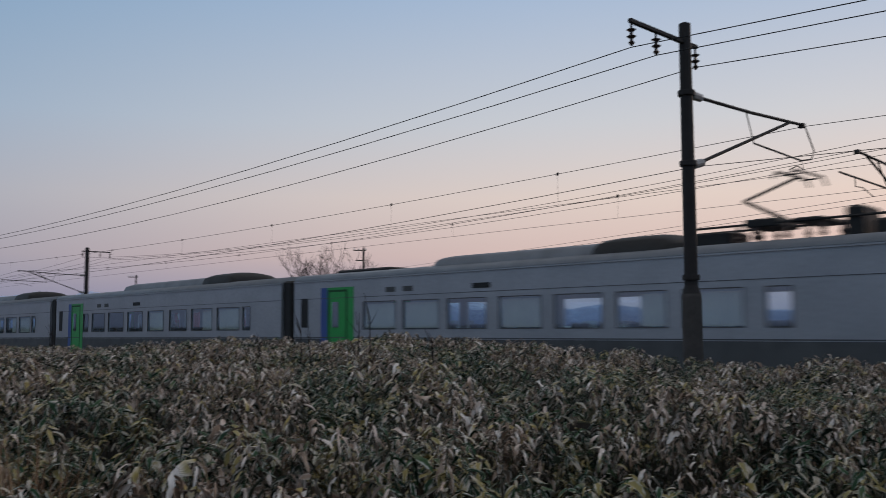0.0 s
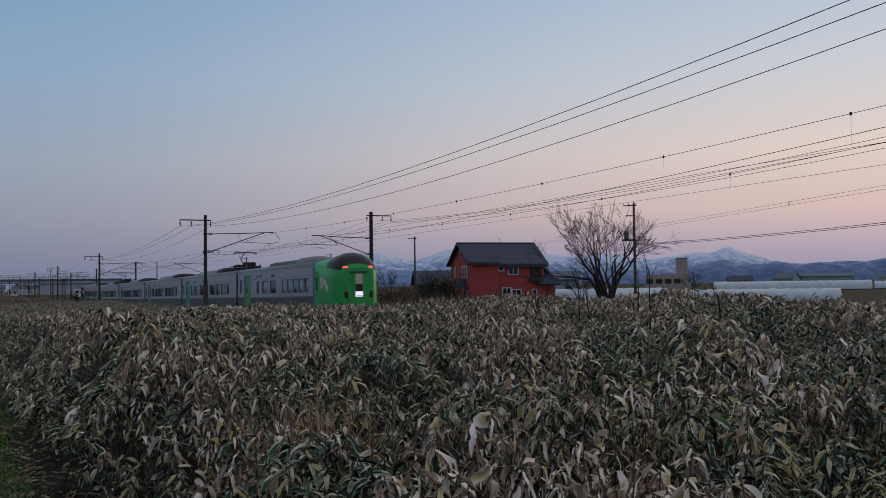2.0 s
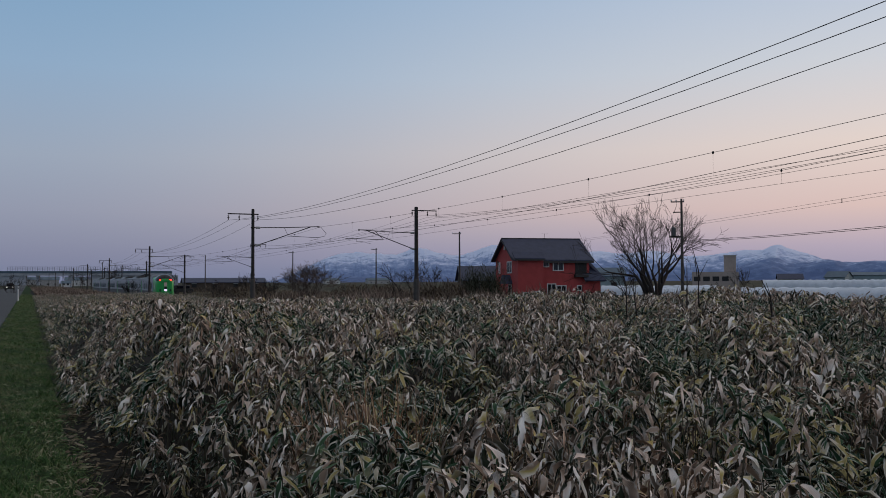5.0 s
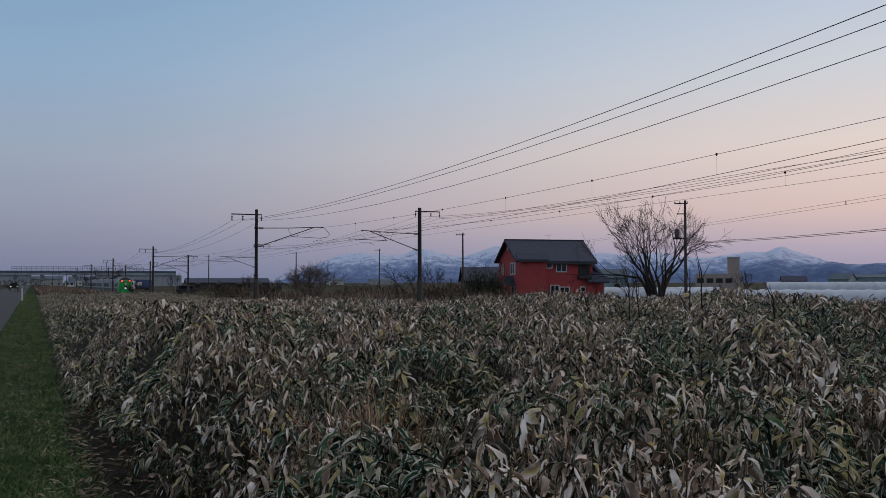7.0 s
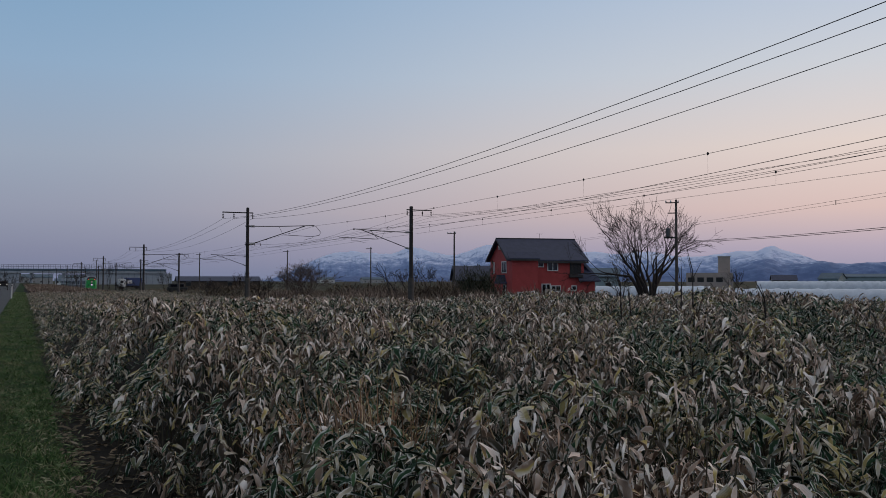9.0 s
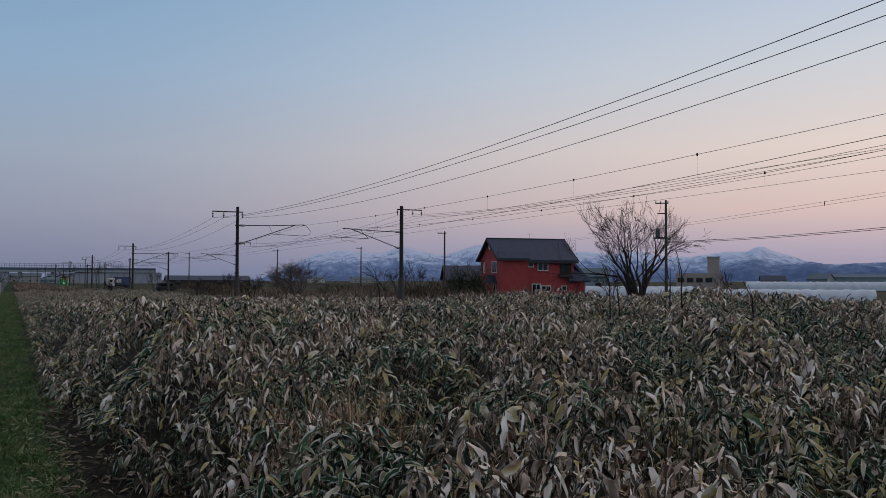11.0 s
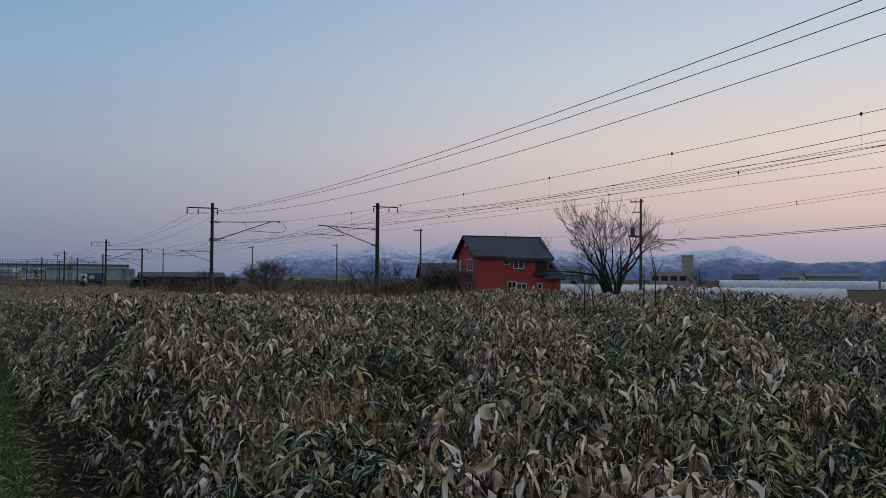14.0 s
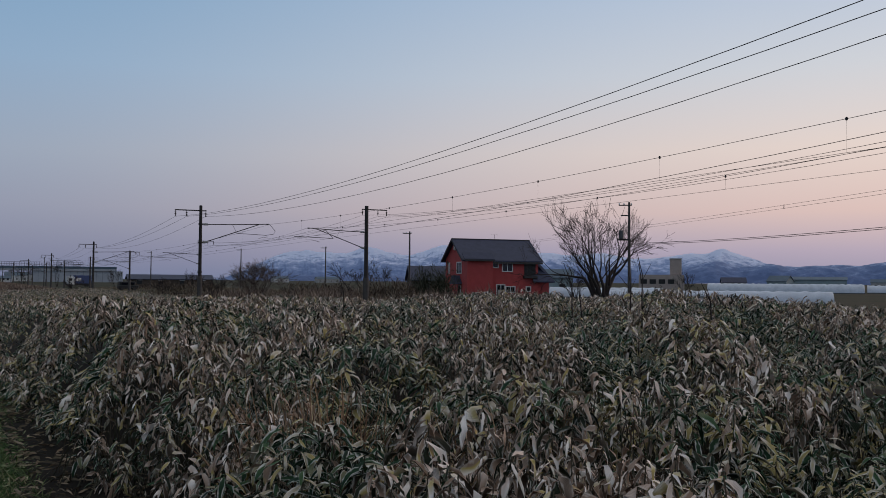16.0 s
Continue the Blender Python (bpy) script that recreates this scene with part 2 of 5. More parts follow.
M = {
    "asphalt": mat("asphalt", (0.055, 0.055, 0.06), (0.04, 0.04, 0.042), 0.85, scale=0.6, fine=90, bump=0.4),
    "soil": mat("soil", (0.034, 0.029, 0.024), (0.016, 0.014, 0.012), 0.95, scale=1.5, fine=30, bump=0.6, spec=0.05),
    "plain": mat("plain", (0.046, 0.056, 0.034), (0.082, 0.062, 0.046), 0.95, scale=0.03, fine=1.5, bump=0.2, spec=0.05),
    "ballast": mat("ballast", (0.16, 0.14, 0.12), (0.08, 0.07, 0.06), 0.95, scale=6, fine=25, bump=1.0),
    "rail": mat("rail", (0.16, 0.10, 0.07), (0.10, 0.07, 0.05), 0.5, 0.6, 3),
    "concrete": mat("concrete", (0.46, 0.45, 0.44), (0.34, 0.33, 0.32), 0.85, scale=1.2, fine=20, bump=0.2),
    "pole": mat("pole_steel", (0.040, 0.034, 0.034), (0.026, 0.023, 0.023), 0.7, 0.2, 4, 0.1),
    "polecon": mat("pole_concrete", (0.10, 0.088, 0.082), (0.065, 0.058, 0.055), 0.85, scale=3, fine=25, bump=0.2),
    "wire": mat("wire", (0.03, 0.028, 0.03), (0.02, 0.02, 0.02), 0.6, 0.3, 2),
    "insul": mat("insulator", (0.10, 0.06, 0.05), (0.06, 0.04, 0.035), 0.3, 0, 5),
    "rod": mat("rod_insulator", (0.42, 0.40, 0.40), (0.32, 0.30, 0.30), 0.4, 0, 5),
    "steel": mat("train_steel", (0.46, 0.485, 0.535), (0.40, 0.425, 0.47), 0.34, 0.35, 0.9, 0.02, fine=14),
    "skirt": mat("train_skirt", (0.13, 0.135, 0.14), (0.09, 0.09, 0.095), 0.6, 0.2, 1.5),
    "roof": mat("train_roof", (0.25, 0.27, 0.30), (0.19, 0.205, 0.23), 0.55, 0.2, 1.5, 0.05),
    "dark": mat("dark_gear", (0.03, 0.03, 0.032), (0.02, 0.02, 0.02), 0.6, 0.2, 4),
    "green": mat("train_green", (0.014, 0.43, 0.085), (0.012, 0.37, 0.07), 0.32, 0.0, 0.8, fine=10, spec=0.5),
    "doorgap": mat("door_gap", (0.008, 0.12, 0.03), (0.006, 0.09, 0.02), 0.6, 0, 2),
    "blue": mat("train_blue", (0.05, 0.12, 0.42), (0.04, 0.10, 0.36), 0.35, 0, 1),
    "visor": mat("cab_glass", (0.008, 0.010, 0.018), (0.006, 0.008, 0.014), 0.10, 0, 1, spec=0.35),
    "seat": mat("seat_cloth", (0.10, 0.13, 0.20), (0.07, 0.09, 0.14), 0.9, 0, 5),
    "inner": mat("inner_panel", (0.55, 0.53, 0.50), (0.48, 0.46, 0.44), 0.6, 0, 2),
    "curtain": mat("curtain", (0.72, 0.62, 0.52), (0.62, 0.54, 0.46), 0.9, 0, 3),
    "white": mat("white_mark", (0.72, 0.75, 0.76), (0.62, 0.66, 0.68), 0.5, 0, 3),
    "brick": mat("red_siding", (0.48, 0.068, 0.066), (0.40, 0.055, 0.053), 0.75, 0, 1.2, 0.1, fine=18),
    "tiles": mat("dark_roof", (0.046, 0.054, 0.102), (0.034, 0.040, 0.076), 0.65, 0, 1.5, 0.2, fine=20),
    "frame": mat("white_frame", (0.74, 0.73, 0.72), (0.66, 0.65, 0.64), 0.5, 0, 3),
    "fascia": mat("dark_trim", (0.05, 0.045, 0.045), (0.035, 0.03, 0.03), 0.6, 0, 3),
    "pane": glass_mat("window_glass", (0.6, 0.7, 0.8), 0.25),
    "trainglass": glass_mat("train_glass", (0.88, 0.97, 1.0), 0.84, (0.80, 0.86, 0.90), 1.0),
    "bark": mat("bark", (0.042, 0.031, 0.029), (0.027, 0.021, 0.020), 0.9, 0, 6, 0.4, fine=40),
    "twig": mat("brown_twig", (0.15, 0.11, 0.095), (0.10, 0.075, 0.065), 0.9, 0, 6),
    "vinyl": mat("vinyl", (0.62, 0.67, 0.76), (0.48, 0.53, 0.62), 0.45, 0, 0.7, 0.3, fine=5),
    "tan": mat("tan_wall", (0.46, 0.375, 0.335), (0.40, 0.33, 0.295), 0.85, 0, 0.5, fine=4),
    "paleteal": mat("pale_teal_wall", (0.30, 0.38, 0.40), (0.26, 0.33, 0.35), 0.7, 0, 0.5, fine=4),
    "bluegrey": mat("blue_grey_roof", (0.10, 0.15, 0.20), (0.08, 0.12, 0.16), 0.6, 0, 0.5),
    "redlamp": mat("tail_lamp", (1.0, 0.004, 0.007), (1.0, 0.004, 0.007), 0.3, emit=34.0),
    "whitelamp": mat("sign_lamp", (0.80, 0.66, 1.0), (0.80, 0.66, 1.0), 0.3, emit=1.15),
    "truckblue": mat("truck_blue", (0.05, 0.08, 0.20), (0.04, 0.06, 0.16), 0.5),
    "palewall": mat("pale_wall", (0.46, 0.48, 0.52), (0.38, 0.40, 0.44), 0.85, scale=0.25, fine=3, bump=0.1),
    "headlamp": mat("head_lamp", (1.0, 0.95, 0.85), (1.0, 0.95, 0.85), 0.3, emit=1.2),
    # wide dark-to-pale range also carries light contrast between leaf tops and gaps
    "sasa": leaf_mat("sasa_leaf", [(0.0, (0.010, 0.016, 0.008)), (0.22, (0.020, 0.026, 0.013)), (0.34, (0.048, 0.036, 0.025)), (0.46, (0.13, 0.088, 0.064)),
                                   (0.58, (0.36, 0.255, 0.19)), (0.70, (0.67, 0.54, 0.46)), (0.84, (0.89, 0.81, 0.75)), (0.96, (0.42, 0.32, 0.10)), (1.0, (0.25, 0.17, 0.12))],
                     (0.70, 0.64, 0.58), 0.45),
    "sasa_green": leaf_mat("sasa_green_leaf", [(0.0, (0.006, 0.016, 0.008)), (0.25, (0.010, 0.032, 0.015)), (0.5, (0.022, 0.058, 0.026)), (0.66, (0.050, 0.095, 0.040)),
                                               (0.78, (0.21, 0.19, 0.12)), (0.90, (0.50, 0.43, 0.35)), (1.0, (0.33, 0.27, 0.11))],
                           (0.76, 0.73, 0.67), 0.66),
    "grass": leaf_mat("verge_grass", [(0.0, (0.036, 0.074, 0.020)), (0.5, (0.064, 0.132, 0.036)), (0.85, (0.17, 0.21, 0.085)), (1.0, (0.24, 0.22, 0.12))],
                      (0.10, 0.11, 0.05), 0.2),
    "weedgreen": leaf_mat("verge_weed_leaf", [(0.0, (0.05, 0.09, 0.03)), (0.5, (0.09, 0.15, 0.055)), (0.8, (0.20, 0.24, 0.12)), (1.0, (0.34, 0.31, 0.20))], (0.3, 0.3, 0.18), 0.3),
    "verge": mat("verge_turf", (0.027, 0.060, 0.017), (0.040, 0.045, 0.024), 0.95, scale=2.5, fine=40, bump=0.8, spec=0.05),
    "weeds": leaf_mat("dry_weed_blade", [(0.0, (0.07, 0.06, 0.035)), (0.4, (0.13, 0.10, 0.065)), (0.8, (0.22, 0.165, 0.11)), (1.0, (0.30, 0.23, 0.16))], (0.25, 0.2, 0.14), 0.4, patch=0.4),
    "rust": leaf_mat("rust_weed_blade", [(0.0, (0.085, 0.06, 0.05)), (0.4, (0.15, 0.105, 0.085)), (0.8, (0.23, 0.165, 0.13)), (1.0, (0.32, 0.25, 0.19))], (0.18, 0.14, 0.11), 0.3, patch=0.4),
    "dryred": leaf_mat("dry_red_stem", [(0.0, (0.07, 0.04, 0.025)), (0.4, (0.20, 0.105, 0.06)), (0.8, (0.36, 0.22, 0.13)), (1.0, (0.45, 0.33, 0.2))], (0.3, 0.2, 0.12), 0.2),
    "stem": mat("sasa_stem", (0.055, 0.055, 0.03), (0.08, 0.055, 0.035), 0.8, 0, 9),
    "hedge": leaf_mat("dark_needles", [(0.0, (0.02, 0.03, 0.018)), (1.0, (0.05, 0.05, 0.03))], (0.05, 0.05, 0.03), 0.2),
    "dry": mat("dry_brush", (0.115, 0.085, 0.065), (0.08, 0.06, 0.048), 0.95, 0, 3),
}


# ---- mesh helpers ----
class Geo:
    """Vertices and faces gathered for one mesh."""

    def __init__(self):
        self.v, self.f = [], []

    def add(self, vs, fs):
        o = len(self.v)
        self.v += [tuple(p) for p in vs]
        self.f += [tuple(i + o for i in q) for q in fs]
        return self

    def box(self, x0, y0, z0, x1, y1, z1, m=None, bev=0.0):
        b = bev
        if b:
            ring = [(x0 + b, y0), (x1 - b, y0), (x1, y0 + b), (x1, y1 - b), (x1 - b, y1), (x0 + b, y1), (x0, y1 - b), (x0, y0 + b)]
            cx, cy = (x0 + x1) / 2, (y0 + y1) / 2
            sx, sy = max(0.01, (x1 - x0 - 2 * b) / (x1 - x0)), max(0.01, (y1 - y0 - 2 * b) / (y1 - y0))
            inn = [(cx + (x - cx) * sx, cy + (y - cy) * sy) for x, y in ring]
            vs = [(x, y, z0) for x, y in inn] + [(x, y, z0 + b) for x, y in ring] + [(x, y, z1 - b) for x, y in ring] + [(x, y, z1) for x, y in inn]
            fs = [tuple(range(7, -1, -1)), tuple(range(24, 32))]
            for k in range(3):
                fs += [(8 * k + i, 8 * k + (i + 1) % 8, 8 * k + 8 + (i + 1) % 8, 8 * k + 8 + i) for i in range(8)]
        else:
            vs = [(x, y, z) for z in (z0, z1) for x, y in ((x0, y0), (x1, y0), (x1, y1), (x0, y1))]
            fs = [(3, 2, 1, 0), (4, 5, 6, 7), (0, 1, 5, 4), (1, 2, 6, 5), (2, 3, 7, 6), (3, 0, 4, 7)]
        if m is not None:
            vs = [m @ Vector(p) for p in vs]
        return self.add(vs, fs)

    def tube(self, pts, rad, n=6, caps=True):
        """A tube through points; rad: a number, or one for each point."""
        pts = [Vector(p) for p in pts]
        rad = [rad] * len(pts) if isinstance(rad, (int, float)) else rad
        vs, fs = [], []
        for i, p in enumerate(pts):
            d = (pts[min(i + 1, len(pts) - 1)] - pts[max(i - 1, 0)]).normalized()
            s = d.cross(Vector((0, 0, 1)) if abs(d.z) < 0.9 else Vector((1, 0, 0))).normalized()
            u = s.cross(d)
            vs += [p + rad[i] * (math.cos(2 * math.pi * k / n) * s + math.sin(2 * math.pi * k / n) * u) for k in range(n)]
        for i in range(len(pts) - 1):
            fs += [(i * n + k, i * n + (k + 1) % n, (i + 1) * n + (k + 1) % n, (i + 1) * n + k) for k in range(n)]
        if caps:
            fs += [tuple(range(n - 1, -1, -1)), tuple(range((len(pts) - 1) * n, len(pts) * n))]
        return self.add(vs, fs)

    def lathe(self, prof, at, n=10):
        """Rings (radius, height) about an upright line at a place."""
        vs, fs = [], []
        for r, z in prof:
            vs += [(at[0] + r * math.cos(2 * math.pi * k / n), at[1] + r * math.sin(2 * math.pi * k / n), at[2] + z) for k in range(n)]
        for i in range(len(prof) - 1):
            fs += [(i * n + k, i * n + (k + 1) % n, (i + 1) * n + (k + 1) % n, (i + 1) * n + k) for k in range(n)]
        fs += [tuple(range(n - 1, -1, -1)), tuple(range((len(prof) - 1) * n, len(prof) * n))]
        return self.add(vs, fs)

    def mesh(self, name, material, smooth=False):
        me = bpy.data.meshes.new(name)
        me.from_pydata(self.v, [], self.f)
        me.materials.append(material)
        if smooth:
            me.polygons.foreach_set("use_smooth", [True] * len(me.polygons))
        me.update()
        return me


def part(name, g, material, parent=None, label="", smooth=False):
    """One mesh object, under a thing or a part where parent is given."""
    ob = new(name, g.mesh(name, material, smooth) if isinstance(g, Geo) else g)
    if parent is not None:
        ob.parent = parent
    if label:
        ob["label"] = label
    return ob


def thing(name, label, category, m=None, group="", kind=""):
    """An Empty at a thing's base."""
    ob = tagged(new(name), label, category, group, kind)
    if m is not None:
        ob.matrix_world = m
    return ob


def smooth01(a, b, x):
    x = min(1, max(0, (x - a) / (b - a)))
    return x * x * (3 - 2 * x)


def bend(y):
    """Sideways drift of the line, which curves gently."""
    return -2.5e-5 * y * abs(y) if y > 0 else 0.0


def grade(y):
    """Height of the rails along the line."""
    return -1.05 * smooth01(0, 160, y)


TRACK, TRACK2, POLE_X, POLE_FAR = 20.1, 23.9, 14.95, 28.9
GROUND = 0.1
PLAIN = -0.9


# ---- ground, road, line ----
def land(x, y):
    """Height of the ground."""
    z = GROUND + (-0.25 - GROUND) * smooth01(9, 16, x) + grade(y) * smooth01(8, 15, x)
    return z + (PLAIN - z) * smooth01(31, 40, x)


def sheet(name, xs, ys, zf, material, label, category):
    vs = [(x, y, zf(x, y)) for y in ys for x in xs]
    n = len(xs)
    fs = [(j * n + i, j * n + i + 1, (j + 1) * n + i + 1, (j + 1) * n + i) for j in range(len(ys) - 1) for i in range(n - 1)]
    ob = part(name, Geo().add(vs, fs), material, None, "", True)
    return tagged(ob, label, category, kind="structure")


def build_ground():
    xs = [-4500, -800, -200, -60, -20, -8, -6.2, -0.9, 0.0, 0.6, 2, 4, 6, 8, 10, 12, 14, 16, 18, 20, 22, 24, 26, 28, 30, 32, 35, 38, 42, 60, 120, 300, 900, 4500]
    ys = [-4500, -800, -200, -60, -20, -10, 0, 5, 10, 15, 20, 30, 40, 50, 60, 70, 80, 90, 100, 120, 160, 220, 300, 420, 600, 1200, 4500]
    sheet("ground", xs, ys, land, M["plain"], "dull olive and tan open ground reaching to the plain", "ground")
    fx = [0.36, 0.7, 2, 4, 6, 8, 10, 12, 14, 14.8]
    sheet("field_soil", fx, [-12, -5, 0, 5, 10, 15, 20, 30, 40, 50, 60, 70, 80, 90, 100, 120, 160, 200], lambda x, y: land(x, y) + 0.02, M["soil"], "dark soil and litter under the bamboo grass", "soil")
    road = Geo()
    ys = [-30 + 10 * k for k in range(75)]
    vs = [(x, y, GROUND + z) for y in ys for x, z in ((-6.2, 0.02), (-5.9, 0.05), (-3.6, 0.10), (-1.2, 0.05), (-0.9, 0.02))]
    fs = [(j * 5 + i, j * 5 + i + 1, j * 5 + i + 6, j * 5 + i + 5) for j in range(len(ys) - 1) for i in range(4)]
    tagged(part("road", road.add(vs, fs), M["asphalt"], None, "", True), "grey worn asphalt lane beside the grass verge", "road", kind="structure")
    bed = Geo()
    ys = list(range(-60, 620, 10))
    prof = ((16.8, -0.55), (18.3, -0.2), (25.7, -0.2), (27.2, -0.6))
    vs = [(x + bend(y), y, z + grade(y)) for y in ys for x, z in prof]
    fs = [(j * 4 + i, j * 4 + i + 1, j * 4 + i + 5, j * 4 + i + 4) for j in range(len(ys) - 1) for i in range(3)]
    tagged(part("track_bed", bed.add(vs, fs), M["ballast"]), "grey brown crushed stone ballast under the rails", "ballast", kind="structure")
    for c in (TRACK, TRACK2):
        for s in (-0.535, 0.535):
            g = Geo()
            vs = [(c + s + dx + bend(y), y, z + grade(y)) for y in ys for dx, z in ((-0.035, -0.14), (-0.035, 0), (0.035, 0), (0.035, -0.14))]
            fs = [(j * 4 + i, j * 4 + i + 1, j * 4 + i + 5, j * 4 + i + 4) for j in range(len(ys) - 1) for i in range(3)]
            tagged(part("rail", g.add(vs, fs), M["rail"]), "rusty steel rail on the ballast", "rail", "rails", "structure")


build_ground()


# ---- leaves ----
def leaf_mesh(name, base, azim, length, width, p0, p1, twist, material, rings=(0.12, 0.45, 0.78), crinkle=0.0):
    """Lance-shaped folded leaves that arch from pitch p0 to p1, each an island of its own."""
    n, k = len(azim), len(rings)
    d = np.stack([np.cos(azim), np.sin(azim)], -1)
    side = np.stack([-np.sin(azim), np.cos(azim)], -1)
    ts = (0.0, *rings, 1.0)
    crook = np.random.default_rng(n)
    fold = crook.uniform(-0.5, 0.45, n)
    pos = base.copy()
    prev = 0.0
    verts = np.zeros((n, 2 + 3 * k, 3))
    uv = np.zeros((2 + 3 * k, 2))
    for i, t in enumerate(ts):
        pit = p0 + (p1 - p0) * ((prev + t) / 2) ** 0.6
        step = (length * (t - prev))[:, None]
        pos = pos + np.concatenate([d * np.cos(pit)[:, None], np.sin(pit)[:, None]], 1) * step
        prev = t
        if i == 0:
            verts[:, 0], uv[0] = pos, (0.5, 0)
        elif i == len(ts) - 1:
            verts[:, -1], uv[-1] = pos, (0.5, 1)
        else:
            w = width * (2.45 * t ** 0.55 * (1 - t) ** 0.8 if k > 2 else (0.95, 0.8)[i - 1] if k == 2 else 1.0)
            pn = p0 + (p1 - p0) * t ** 0.6
            up = np.concatenate([-d * np.sin(pn)[:, None], np.cos(pn)[:, None]], 1)
            s3 = np.concatenate([side, np.zeros((n, 1))], 1) * np.cos(twist)[:, None] + up * np.sin(twist)[:, None]
            lift = up * (w * fold)[:, None]
            pos = pos + s3 * (w * crook.normal(0, crinkle, n))[:, None]
            lift_b = up * (w * (fold + crook.normal(0, 2.2 * crinkle, n)))[:, None]
            o = 1 + 3 * (i - 1)
            verts[:, o], verts[:, o + 1], verts[:, o + 2] = pos - s3 * w[:, None] / 2 + lift, pos, pos + s3 * w[:, None] / 2 + lift_b
            uv[o], uv[o + 1], uv[o + 2] = (0, t), (0.5, t), (1, t)
    faces = [(0, 2, 1), (0, 3, 2)]
    for i in range(k - 1):
        o = 1 + 3 * i
        faces += [(o, o + 1, o + 4), (o, o + 4, o + 3), (o + 1, o + 2, o + 5), (o + 1, o + 5, o + 4)]
    o, e = 1 + 3 * (k - 1), 1 + 3 * k
    faces += [(o, o + 1, e), (o + 1, o + 2, e)]
    fa = np.array(faces)
    m = 2 + 3 * k
    idx = (fa[None] + (np.arange(n) * m)[:, None, None]).reshape(-1, 3)
    me = bpy.data.meshes.new(name)
    me.vertices.add(n * m)
    me.vertices.foreach_set("co", verts.reshape(-1))
    me.loops.add(idx.size)
    me.loops.foreach_set("vertex_index", idx.reshape(-1).astype(np.int32))
    me.polygons.add(len(idx))
    me.polygons.foreach_set("loop_start", (np.arange(len(idx)) * 3).astype(np.int32))
    lay = me.uv_layers.new(name="UVMap")
    lay.data.foreach_set("uv", uv[idx % m].reshape(-1))
    me.polygons.foreach_set("use_smooth", np.ones(len(idx), bool))
    me.materials.append(material)
    me.update(calc_edges=True)
    me.validate()
    return me


rng = np.random.default_rng(7)


def hills(x, y):
    """Soft unevenness of the bamboo grass tops."""
    return 0.10 * np.sin(x * 0.9 + 1.3 * np.sin(y * 0.31)) + 0.10 * np.sin(y * 0.55 + x * 0.35 + 2) + 0.07 * np.sin(x * 2.1 - y * 1.7)


def canopy(x, y):
    """Height of the bamboo grass tops over datum."""
    near = 0.82 + 0.42 * np.clip((np.hypot(x, y) - 3) / 10, 0, 1)
    edge = np.clip((x - 0.55) / 0.8, 0.25, 1)
    fall = np.clip((y - 12) / 45, 0, 1) * 0.95
    side = 0.31 * np.clip((np.degrees(np.arctan2(x, np.maximum(y, 0.01))) - 47) / 18, 0, 1) * np.clip((np.hypot(x, y) - 4) / 6, 0, 1)
    rise = 0.10 * np.clip((x - 4) / 7, 0, 1) * (1 - side / 0.31)
    return GROUND + (near - GROUND - fall - side + rise) * edge + 0.55 * hills(x, y)


def hollow(x, y):
    """Uneven field, high where the clumps sink."""
    return np.sin(3.1 * x + 1.9 * np.sin(1.7 * y)) + 0.8 * np.sin(3.7 * y + 1.6 * np.sin(2.3 * x) + 0.5 * x)


def sasa_patch(name, stems, area, per, size, label, rings, rough=1.0):
    """Stems over an area, each with a whorl of leaves that droop round its tip like a limp umbrella and a few lower down."""
    x, y = area(stems)
    m = len(x)
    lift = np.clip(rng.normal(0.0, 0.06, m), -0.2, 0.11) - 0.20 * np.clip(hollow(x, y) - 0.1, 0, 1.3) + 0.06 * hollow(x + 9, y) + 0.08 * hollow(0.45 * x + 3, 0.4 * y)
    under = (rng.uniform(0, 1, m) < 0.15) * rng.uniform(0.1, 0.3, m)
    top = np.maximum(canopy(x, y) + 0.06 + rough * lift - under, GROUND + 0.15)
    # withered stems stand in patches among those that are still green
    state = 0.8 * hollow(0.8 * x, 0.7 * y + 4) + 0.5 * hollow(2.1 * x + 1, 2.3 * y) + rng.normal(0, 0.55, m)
    # tall stems pale, hollows dark green: shade put partly into leaf colour
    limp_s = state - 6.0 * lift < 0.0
    of = np.repeat(np.arange(m), per)
    n = len(of)
    which = np.tile(np.arange(per), m)
    low = which >= max(5, int(per * 0.7))
    az = rng.uniform(0, 6.283, m)[of] + which * 2.4 + rng.normal(0, 0.35, n)
    drop = np.where(low, rng.uniform(0.06, 0.28, n), 0.012 * which)
    base = np.stack([x[of], y[of], top[of] - drop], -1)
    vig = rng.uniform(0.75, 1.2, m)[of]
    ln = size * vig * (0.065 + 0.11 * rng.uniform(0, 1, n) ** 1.5)
    wd = ln * rng.uniform(0.17, 0.30, n)
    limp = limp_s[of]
    p0 = np.where(limp, rng.uniform(-0.5, 0.65, n), rng.uniform(-0.3, 0.65, n))
    p1 = np.where(limp, rng.uniform(-1.75, -1.15, n), rng.uniform(-1.5, -0.55, n))
    wd = np.where(limp, wd * rng.uniform(0.45, 1.0, n), wd)
    tw = np.where(limp, rng.normal(0, 0.5, n), rng.normal(0, 0.3, n))
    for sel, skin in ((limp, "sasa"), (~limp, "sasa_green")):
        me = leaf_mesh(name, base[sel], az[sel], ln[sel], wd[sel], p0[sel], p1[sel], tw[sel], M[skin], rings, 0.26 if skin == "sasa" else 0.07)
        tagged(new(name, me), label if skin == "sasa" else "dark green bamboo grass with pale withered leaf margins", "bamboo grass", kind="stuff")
    return x, y, top


